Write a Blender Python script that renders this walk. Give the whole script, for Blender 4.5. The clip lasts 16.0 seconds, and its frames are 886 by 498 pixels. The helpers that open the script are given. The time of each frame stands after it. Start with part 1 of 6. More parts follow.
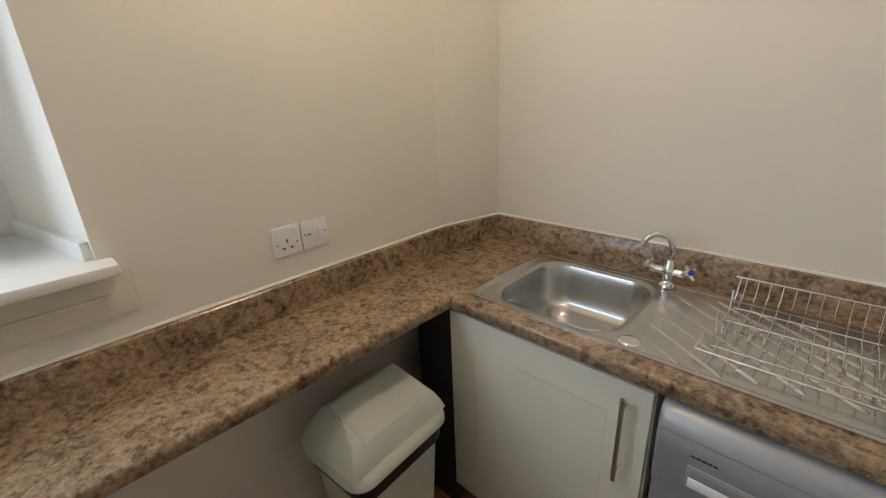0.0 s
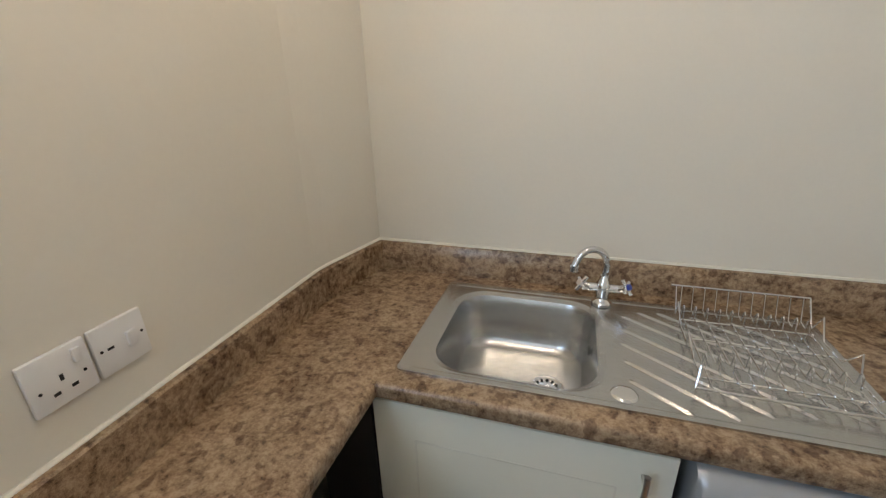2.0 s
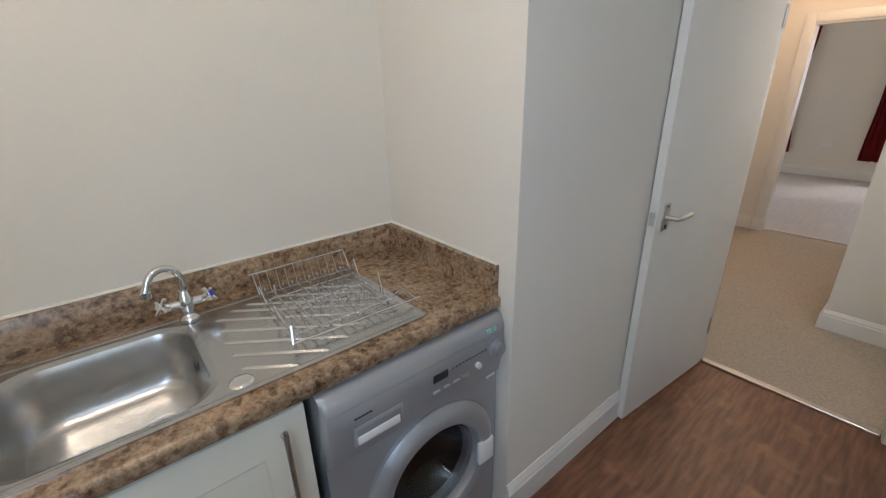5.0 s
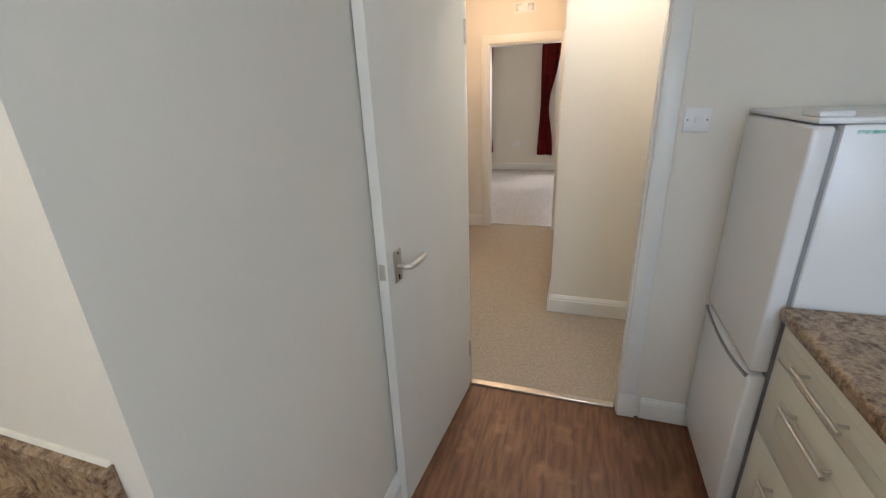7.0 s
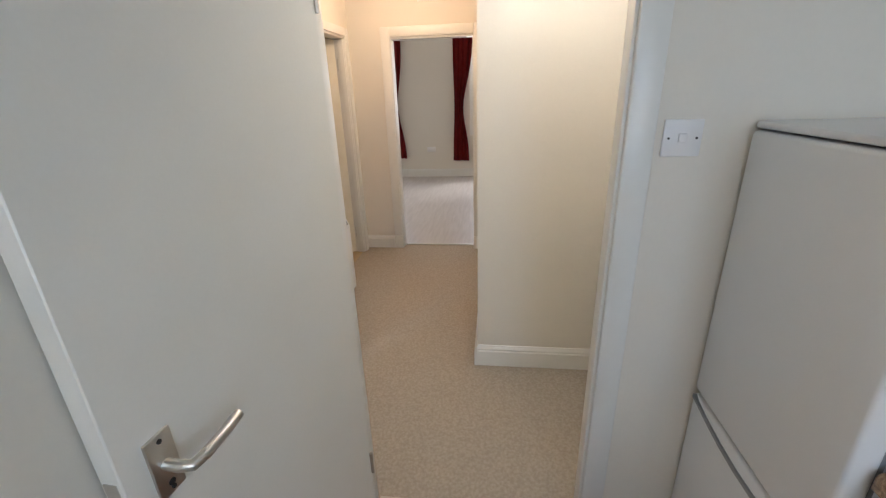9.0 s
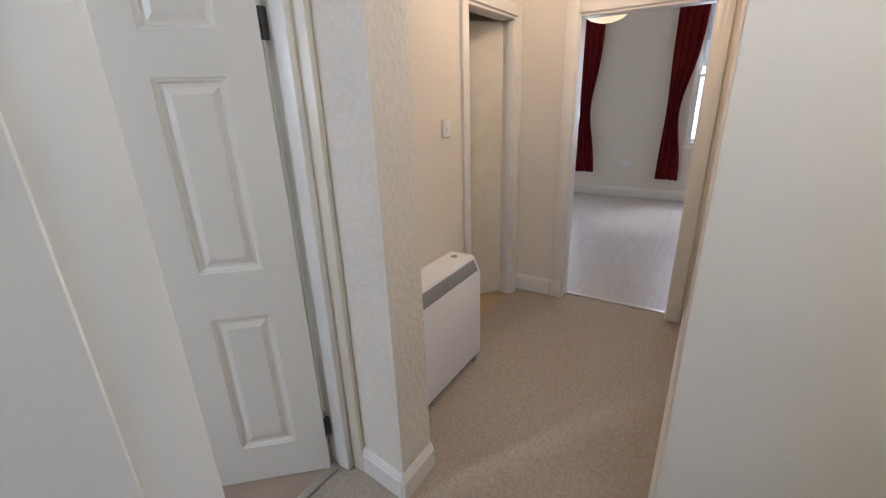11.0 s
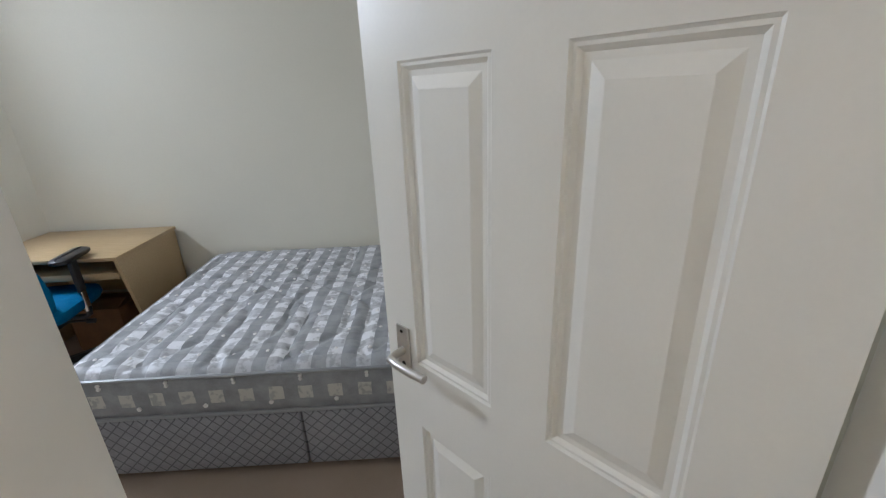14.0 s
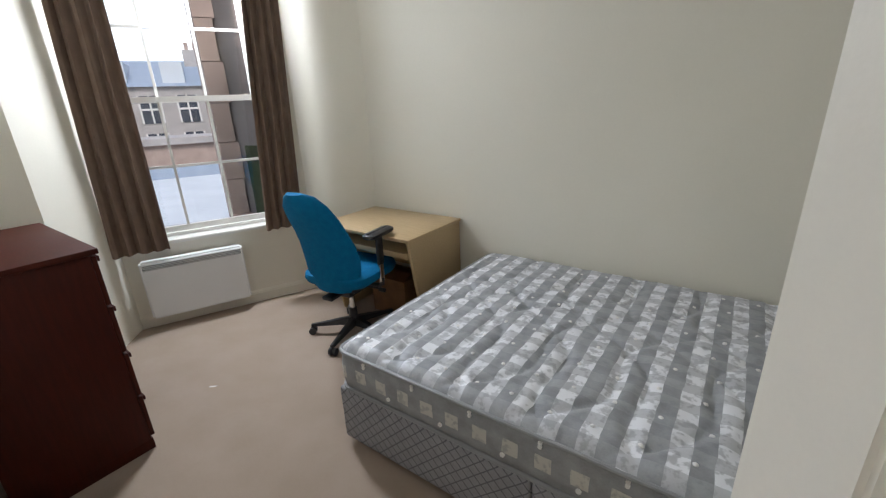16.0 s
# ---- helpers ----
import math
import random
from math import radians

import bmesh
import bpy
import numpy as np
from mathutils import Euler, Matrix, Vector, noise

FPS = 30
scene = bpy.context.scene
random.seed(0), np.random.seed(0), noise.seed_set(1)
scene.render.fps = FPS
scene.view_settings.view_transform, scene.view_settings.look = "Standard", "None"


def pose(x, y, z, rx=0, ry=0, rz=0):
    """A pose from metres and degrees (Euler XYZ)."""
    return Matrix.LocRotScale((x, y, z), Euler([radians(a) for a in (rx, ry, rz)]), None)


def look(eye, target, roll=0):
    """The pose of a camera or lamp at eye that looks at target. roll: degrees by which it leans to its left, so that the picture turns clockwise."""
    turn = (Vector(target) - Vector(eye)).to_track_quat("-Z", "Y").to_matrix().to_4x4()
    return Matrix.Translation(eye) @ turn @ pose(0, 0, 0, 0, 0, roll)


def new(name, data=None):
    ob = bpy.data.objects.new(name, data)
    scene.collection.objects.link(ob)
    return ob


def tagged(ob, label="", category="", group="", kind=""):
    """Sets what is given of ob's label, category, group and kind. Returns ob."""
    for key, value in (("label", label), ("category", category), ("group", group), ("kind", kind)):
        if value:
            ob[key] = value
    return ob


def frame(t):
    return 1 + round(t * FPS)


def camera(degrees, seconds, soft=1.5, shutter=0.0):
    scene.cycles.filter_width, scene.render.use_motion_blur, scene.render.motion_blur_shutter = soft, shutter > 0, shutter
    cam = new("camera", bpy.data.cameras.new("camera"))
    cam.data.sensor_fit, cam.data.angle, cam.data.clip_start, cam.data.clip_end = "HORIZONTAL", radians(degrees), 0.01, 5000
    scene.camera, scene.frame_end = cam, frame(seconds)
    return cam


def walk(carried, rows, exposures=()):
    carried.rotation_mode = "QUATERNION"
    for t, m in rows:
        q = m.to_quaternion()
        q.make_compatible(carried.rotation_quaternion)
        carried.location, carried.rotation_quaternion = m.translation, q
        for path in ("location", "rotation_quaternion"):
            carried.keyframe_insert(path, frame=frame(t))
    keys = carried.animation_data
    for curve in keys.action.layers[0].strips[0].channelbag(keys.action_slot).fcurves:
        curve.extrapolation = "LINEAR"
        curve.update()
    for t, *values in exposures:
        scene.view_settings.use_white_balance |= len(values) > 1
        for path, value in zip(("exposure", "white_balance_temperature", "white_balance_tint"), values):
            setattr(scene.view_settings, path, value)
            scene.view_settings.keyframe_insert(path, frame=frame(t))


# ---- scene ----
cam = camera(93.2, 16.0, soft=1.25)
PATH = [
    (0, (1.293, 0.89, 1.502), (-0.021, 2.233, 0.816), -2.5),
    (0.5, (1.12, 0.911, 1.493), (0.019, 2.427, 0.795), -2.2),
    (1, (0.976, 1.012, 1.479), (0.068, 2.646, 0.767), -2.0),
    (1.5, (0.91, 1.073, 1.506), (0.165, 2.776, 0.769), -1.8),
    (2, (0.851, 1.088, 1.512), (0.293, 2.86, 0.771), -1.5),
    (2.5, (0.819, 1.08, 1.514), (0.474, 2.904, 0.771), -1.8),
    (3, (0.805, 1.077, 1.522), (0.752, 2.93, 0.77), -1.3),
    (3.5, (0.823, 1.061, 1.521), (1.064, 2.903, 0.778), -1.8),
    (4, (0.824, 1.035, 1.523), (1.377, 2.806, 0.778), -1.6),
    (4.5, (0.833, 1.0, 1.52), (1.716, 2.635, 0.78), -1.3),
    (5, (0.861, 0.975, 1.512), (2.041, 2.415, 0.781), -1.2),
    (5.2, (0.894, 0.966, 1.514), (2.172, 2.321, 0.784), -1.3),
    (7.3, (1.475, 1.12, 1.528), (3.285, 1.595, 0.823), -2.2),
    (7.5, (1.513, 1.125, 1.528), (3.34, 1.528, 0.821), -2.1),
    (8, (1.67, 1.139, 1.519), (3.524, 1.388, 0.812), -2.1),
    (8.2, (1.751, 1.143, 1.525), (3.61, 1.354, 0.817), -2.1),
    (10.3, (2.816, 1.156, 1.472), (4.594, 1.772, 0.795), -2.2),
    (10.5, (2.918, 1.181, 1.446), (4.659, 1.91, 0.784), -2.4),
    (11, (3.161, 1.247, 1.494), (4.742, 2.267, 0.816), -2.0),
    (11.5, (3.376, 1.335, 1.493), (4.738, 2.639, 0.826), -2.1),
    (12, (3.517, 1.5, 1.477), (4.625, 3.027, 0.813), -1.9),
    (12.5, (3.605, 1.695, 1.483), (4.453, 3.38, 0.817), -1.8),
    (13, (3.666, 1.858, 1.499), (4.256, 3.645, 0.821), -1.9),
    (13.5, (3.663, 2.0, 1.508), (3.994, 3.847, 0.816), -2.1),
    (14, (3.646, 2.117, 1.519), (3.693, 3.993, 0.826), -2.3),
    (14.5, (3.639, 2.243, 1.523), (3.364, 4.1, 0.834), -2.1),
    (15, (3.591, 2.345, 1.532), (2.984, 4.121, 0.841), -2.3),
    (15.5, (3.533, 2.43, 1.508), (2.626, 4.081, 0.835), -2.4),
    (16, (3.481, 2.51, 1.526), (2.372, 4.038, 0.866), -2.4),
]
walk(cam, [(t, look(e, g, r)) for t, e, g, r in PATH], exposures=[(0.0, -0.06, 6900, 15), (1.5, 0.02, 6450, 12), (3.0, 0.05, 6400, 14), (5.0, 0.1, 6100, 14), (7.3, 0.31, 6300, 12), (8.2, 0.36, 6300, 12), (10.5, 0.12, 5550, 12), (11.0, 0.04, 5500, 13), (12.0, 0.08, 5350, 12), (13.0, -0.03, 5450, 11), (16.0, 0.0, 6050, 11)])

# ---------------------------------------------------------------- light
world = bpy.data.worlds.new("sky")
scene.world = world
world.use_nodes = True
wn = world.node_tree.nodes
sky = wn.new("ShaderNodeTexSky")
sky.sky_type, sky.sun_disc, sky.sun_elevation, sky.sun_rotation = "NISHITA", False, radians(50), radians(121)
sky.air_density, sky.dust_density = 1.0, 3.0
wn["Background"].inputs["Strength"].default_value = 0.15
world.node_tree.links.new(sky.outputs[0], wn["Background"].inputs["Color"])


def lamp(name, kind, m, energy, color, size=0.2, size_y=None):
    data = bpy.data.lights.new(name, kind)
    data.energy, data.color = energy, color
    if kind == "AREA":
        data.size = size
        if size_y:
            data.shape, data.size_y = "RECTANGLE", size_y
    elif kind == "SUN":
        data.angle = size
    else:
        data.shadow_soft_size = size
    ob = new(name, data)
    ob.matrix_world = m
    return ob


U = Vector((0.41049, 0.91187, 0))       # along the bedroom's window wall
NW = Vector((0.91187, -0.41049, 0))     # out of that wall into the bedroom
WA = Vector((-0.020, 3.450, 0))          # its near corner


def win(u, off, z):
    p = WA + U * u + NW * off
    return Vector((p.x, p.y, z))


lamp("sun", "SUN", look((10, -6, 14), (0, 0, 0)), 1.5, (1, 0.97, 0.92), radians(14))
lamp("bedroom_window_light", "AREA", look(win(0.90, -0.05, 2.44), win(0.85, 1.9, 0.6)), 58, (0.93, 0.96, 1.0), 0.32, 0.20)
lamp("kitchen_window_light", "AREA", look((0.09, 0.33, 1.73), (1.09, 0.40, 1.55)), 15, (0.58, 0.77, 1.0), 0.72, 0.9)
lamp("kitchen_ceiling_lamp", "POINT", Matrix.Translation((0.74, 1.48, 2.3)), 10.5, (1.0, 0.88, 0.73), 0.10)
lamp("hall_ceiling_lamp", "POINT", Matrix.Translation((5.35, 1.85, 2.25)), 12.5, (1.0, 0.70, 0.46), 0.08)
# assumed lamp, unseen; added to brighten the entrance hall
lamp("assumed_entrance_lamp", "POINT", Matrix.Translation((3.74, 0.95, 2.30)), 11, (1.0, 0.95, 0.88), 0.08)
lamp("front_room_lamp", "POINT", Matrix.Translation((8.06, 2.35, 2.50)), 4.5, (1.0, 0.75, 0.5), 0.1)
lamp("front_room_window_light", "AREA", look((10.0, 1.05, 1.7), (6, 1.4, 0.6)), 20, (0.90, 0.94, 1.0), 1.1, 1.8)
lamp("front_room_window_light_far", "AREA", look((10.0, 3.5, 1.7), (6, 3.2, 0.6)), 20, (0.90, 0.94, 1.0), 1.0, 1.8)

# ---------------------------------------------------------------- materials


def mat(name, color, rough=0.6, metal=0.0, second=None, scale=8.0, stretch=(1, 1, 1), bump=0.0, bump_scale=60.0, fine=0.06, spec=0.5, coat=0.0, lo=0.35, hi=0.65):
    """Base colour blended with a second by noise, fine grain over it, and a relief."""
    m = bpy.data.materials.new(name)
    m.use_nodes = True
    n, l = m.node_tree.nodes, m.node_tree.links
    b = n["Principled BSDF"]
    b.inputs["Roughness"].default_value, b.inputs["Metallic"].default_value = rough, metal
    b.inputs["Specular IOR Level"].default_value = spec
    b.inputs["Coat Weight"].default_value = coat
    tc = n.new("ShaderNodeTexCoord")
    mp = n.new("ShaderNodeMapping")
    mp.inputs["Scale"].default_value = stretch
    l.new(tc.outputs["Object"], mp.inputs["Vector"])
    n1 = n.new("ShaderNodeTexNoise")
    n1.inputs["Scale"].default_value, n1.inputs["Detail"].default_value = scale, 6
    l.new(mp.outputs[0], n1.inputs["Vector"])
    r = n.new("ShaderNodeValToRGB")
    second = second or tuple(c * 0.92 for c in color)
    r.color_ramp.elements[0].position, r.color_ramp.elements[1].position = lo, hi
    r.color_ramp.elements[0].color, r.color_ramp.elements[1].color = (*color, 1), (*second, 1)
    l.new(n1.outputs["Fac"], r.inputs["Fac"])
    n2 = n.new("ShaderNodeTexNoise")
    n2.inputs["Scale"].default_value, n2.inputs["Detail"].default_value = bump_scale, 3
    l.new(mp.outputs[0], n2.inputs["Vector"])
    mx = n.new("ShaderNodeMix")
    mx.data_type, mx.blend_type = "RGBA", "MULTIPLY"
    g = n.new("ShaderNodeMapRange")
    g.inputs["To Min"].default_value, g.inputs["To Max"].default_value = 1 - fine * 2, 1 + fine * 0.5
    l.new(n2.outputs["Fac"], g.inputs["Value"])
    mx.inputs["Factor"].default_value = 1.0
    l.new(r.outputs["Color"], mx.inputs["A"])
    l.new(g.outputs["Result"], mx.inputs["B"])
    l.new(mx.outputs["Result"], b.inputs["Base Color"])
    if bump:
        bp = n.new("ShaderNodeBump")
        bp.inputs["Strength"].default_value, bp.inputs["Distance"].default_value = bump, 0.004
        l.new(n2.outputs["Fac"], bp.inputs["Height"])
        l.new(bp.outputs[0], b.inputs["Normal"])
    return m


WALL = mat("cream_wall_paint", (0.78, 0.74, 0.65), 0.75, second=(0.76, 0.72, 0.63), scale=1.3, bump=0.06, bump_scale=90, fine=0.015)
WALL_GREY = mat("pale_wall_paint", (0.785, 0.745, 0.655), 0.7, second=(0.765, 0.72, 0.64), scale=1.1, bump=0.06, bump_scale=90, fine=0.015)
WALL_BED = mat("ivory_wall_paint", (0.80, 0.77, 0.67), 0.75, second=(0.78, 0.75, 0.65), scale=1.2, bump=0.06, bump_scale=80, fine=0.015)
PLASTER = mat("blown_plaster_paint", (0.80, 0.76, 0.68), 0.65, second=(0.77, 0.73, 0.65), scale=4, bump=1.0, bump_scale=42, fine=0.05)
CEIL = mat("white_ceiling_paint", (0.82, 0.80, 0.76), 0.8, scale=2, bump=0.05, fine=0.01)
GLOSS = mat("white_gloss_paint", (0.80, 0.79, 0.75), 0.32, second=(0.77, 0.76, 0.71), scale=5, bump=0.04, bump_scale=40, fine=0.02)
GLOSS_OLD = mat("yellowed_gloss_paint", (0.76, 0.73, 0.63), 0.38, second=(0.70, 0.66, 0.54), scale=6, bump=0.06, bump_scale=40, fine=0.02)
DOORP = mat("satin_door_paint", (0.79, 0.78, 0.73), 0.36, second=(0.77, 0.76, 0.70), scale=3, bump=0.05, bump_scale=150, fine=0.015)
UNIT = mat("cream_unit_lacquer", (0.76, 0.73, 0.62), 0.35, second=(0.75, 0.72, 0.60), scale=3, bump=0.0, fine=0.01)
WHITE = mat("white_enamel", (0.82, 0.83, 0.84), 0.28, second=(0.80, 0.81, 0.82), scale=3, bump=0.03, bump_scale=220, fine=0.01)
PLASTIC = mat("white_plastic", (0.82, 0.81, 0.80), 0.35, second=(0.80, 0.79, 0.77), scale=6, fine=0.01)
BINP = mat("pale_green_grey_plastic", (0.62, 0.64, 0.55), 0.45, second=(0.59, 0.61, 0.52), scale=5, bump=0.03, bump_scale=200, fine=0.02)
BLACKBAG = mat("black_bin_liner", (0.012, 0.012, 0.013), 0.3, scale=20, bump=0.6, bump_scale=40)
BLACK = mat("black_plastic", (0.018, 0.018, 0.02), 0.45, second=(0.03, 0.03, 0.032), scale=15, bump=0.1, bump_scale=150)
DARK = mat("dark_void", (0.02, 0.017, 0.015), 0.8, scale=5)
STEEL = mat("brushed_steel", (0.62, 0.62, 0.61), 0.27, 1.0, second=(0.55, 0.55, 0.54), scale=30, stretch=(1, 12, 1), bump=0.05, bump_scale=120, fine=0.06)
CHROME = mat("chrome", (0.80, 0.80, 0.80), 0.09, 1.0, scale=10, fine=0.01)
NICKEL = mat("satin_nickel", (0.66, 0.64, 0.60), 0.36, 1.0, scale=20, fine=0.02)
SILVER = mat("silver_grey_enamel", (0.40, 0.41, 0.42), 0.36, 0.35, second=(0.38, 0.39, 0.40), scale=4, fine=0.02)
SILVER_D = mat("grey_plastic", (0.30, 0.31, 0.32), 0.4, 0.2, scale=6, fine=0.02)
BLUEP = mat("blue_plastic", (0.02, 0.06, 0.45), 0.3, scale=5)
TEAL = mat("blue_green_sticker", (0.10, 0.45, 0.38), 0.5, second=(0.55, 0.75, 0.7), scale=60)
CARPET = mat("beige_carpet", (0.55, 0.485, 0.40), 0.95, second=(0.45, 0.39, 0.315), scale=75, bump=0.9, bump_scale=320, fine=0.16, spec=0.1)
CARPET_BED = mat("fawn_carpet", (0.44, 0.35, 0.28), 0.95, second=(0.40, 0.315, 0.245), scale=3, bump=0.7, bump_scale=380, fine=0.12, spec=0.1)
LAMINATE = mat("pale_laminate", (0.52, 0.47, 0.43), 0.38, second=(0.45, 0.40, 0.36), scale=5, stretch=(0.6, 6, 1), fine=0.05)
OAK = mat("light_oak_laminate", (0.52, 0.38, 0.21), 0.42, second=(0.46, 0.33, 0.175), scale=9, stretch=(1.2, 12, 12), bump=0.03, bump_scale=50, fine=0.05)
MAHOG = mat("dark_red_brown_laminate", (0.060, 0.009, 0.004), 0.5, spec=0.18, second=(0.045, 0.008, 0.004), scale=7, stretch=(8, 8, 1), fine=0.05)
TAUPE = mat("taupe_curtain_cloth", (0.23, 0.165, 0.125), 0.9, second=(0.20, 0.14, 0.105), scale=12, bump=0.3, bump_scale=500, fine=0.1, spec=0.15)
RED = mat("dark_red_curtain_cloth", (0.17, 0.012, 0.012), 0.85, second=(0.13, 0.008, 0.009), scale=10, bump=0.3, bump_scale=400, fine=0.1, spec=0.15)
TURQ = mat("turquoise_wool_cloth", (0.005, 0.175, 0.37), 0.85, second=(0.004, 0.15, 0.33), scale=30, bump=0.35, bump_scale=600, fine=0.12, spec=0.2)
CARD = mat("brown_cardboard", (0.22, 0.11, 0.045), 0.8, second=(0.17, 0.085, 0.035), scale=9, fine=0.05)
ALU = mat("aluminium_strip", (0.62, 0.60, 0.55), 0.3, 1.0, scale=20, fine=0.03)
STONE = mat("pink_sandstone", (0.55, 0.42, 0.35), 0.9, second=(0.45, 0.34, 0.28), scale=3, bump=0.5, bump_scale=20, fine=0.1)
STONE_D = mat("weathered_dark_stone", (0.34, 0.30, 0.28), 0.9, second=(0.24, 0.21, 0.19), scale=2, bump=0.5, bump_scale=14, fine=0.12)
RUBBLE = mat("grey_rubble_stone", (0.54, 0.50, 0.47), 0.9, second=(0.45, 0.42, 0.39), scale=1.5, bump=0.4, bump_scale=8, fine=0.12)
SLATE = mat("blue_grey_slate", (0.36, 0.43, 0.52), 0.6, second=(0.30, 0.36, 0.45), scale=3, bump=0.3, bump_scale=12)
ROOFW = mat("pale_flat_roof", (0.68, 0.72, 0.74), 0.7, second=(0.62, 0.66, 0.68), scale=0.8, fine=0.03)
GROUND = mat("grey_ground", (0.2, 0.2, 0.19), 0.9, scale=0.5)
GREENM = mat("dark_moss", (0.05, 0.075, 0.03), 0.95, second=(0.03, 0.05, 0.02), scale=8, bump=0.6, bump_scale=30)


def granite():
    m = mat("brown_granite_laminate", (0.50, 0.36, 0.23), 0.26, second=(0.10, 0.050, 0.026), scale=9, stretch=(1, 1, 1), fine=0.0, coat=0.1)
    n, l = m.node_tree.nodes, m.node_tree.links
    b = n["Principled BSDF"]
    src = b.inputs["Base Color"].links[0].from_socket
    tc = n["Texture Coordinate"]
    nz = n.new("ShaderNodeTexNoise")
    nz.inputs["Scale"].default_value, nz.inputs["Detail"].default_value, nz.inputs["Roughness"].default_value = 62, 7, 0.78
    l.new(tc.outputs["Object"], nz.inputs["Vector"])
    r = n.new("ShaderNodeValToRGB")
    e = r.color_ramp.elements
    e[0].position, e[0].color = 0.36, (0.020, 0.010, 0.006, 1)
    e[1].position, e[1].color = 0.44, (0.20, 0.12, 0.065, 1)
    for p, c in ((0.55, (0.36, 0.25, 0.15, 1)), (0.66, (0.50, 0.37, 0.24, 1))):
        k = e.new(p)
        k.color = c
    l.new(nz.outputs["Fac"], r.inputs["Fac"])
    mx = n.new("ShaderNodeMix")
    mx.data_type = "RGBA"
    mx.inputs["Factor"].default_value = 0.70
    l.new(src, mx.inputs["A"])
    l.new(r.outputs["Color"], mx.inputs["B"])
    vo = n.new("ShaderNodeTexNoise")
    vo.inputs["Scale"].default_value, vo.inputs["Detail"].default_value = 30, 8
    l.new(tc.outputs["Object"], vo.inputs["Vector"])
    r2 = n.new("ShaderNodeValToRGB")
    r2.color_ramp.elements[0].position, r2.color_ramp.elements[1].position = 0.38, 0.43
    r2.color_ramp.elements[0].color = (0.20, 0.12, 0.09, 1)
    l.new(vo.outputs["Fac"], r2.inputs["Fac"])
    m2 = n.new("ShaderNodeMix")
    m2.data_type, m2.blend_type = "RGBA", "MULTIPLY"
    m2.inputs["Factor"].default_value = 0.55
    l.new(mx.outputs["Result"], m2.inputs["A"])
    l.new(r2.outputs["Color"], m2.inputs["B"])
    l.new(m2.outputs["Result"], b.inputs["Base Color"])
    return m


def wood_floor():
    m = mat("brown_wood_vinyl", (0.25, 0.112, 0.056), 0.38, second=(0.13, 0.054, 0.027), scale=5, stretch=(1.2, 9, 1), bump=0.05, bump_scale=60, fine=0.12)
    n, l = m.node_tree.nodes, m.node_tree.links
    b = n["Principled BSDF"]
    src = b.inputs["Base Color"].links[0].from_socket
    nz = n.new("ShaderNodeTexNoise")
    nz.inputs["Scale"].default_value, nz.inputs["Detail"].default_value = 7, 5
    l.new(n["Texture Coordinate"].outputs["Object"], nz.inputs["Vector"])
    r = n.new("ShaderNodeValToRGB")
    r.color_ramp.elements[0].position, r.color_ramp.elements[1].position = 0.56, 0.72
    l.new(nz.outputs["Fac"], r.inputs["Fac"])
    mx = n.new("ShaderNodeMix")
    mx.data_type = "RGBA"
    l.new(r.outputs["Color"], mx.inputs["Factor"])
    l.new(src, mx.inputs["A"])
    mx.inputs["B"].default_value = (0.30, 0.15, 0.075, 1)
    l.new(mx.outputs["Result"], b.inputs["Base Color"])
    return m


def math_node(n, l, op, a, b=None):
    k = n.new("ShaderNodeMath")
    k.operation = op
    for i, v in enumerate((a, b)):
        if v is None:
            continue
        if isinstance(v, (int, float)):
            k.inputs[i].default_value = v
        else:
            l.new(v, k.inputs[i])
    return k.outputs[0]


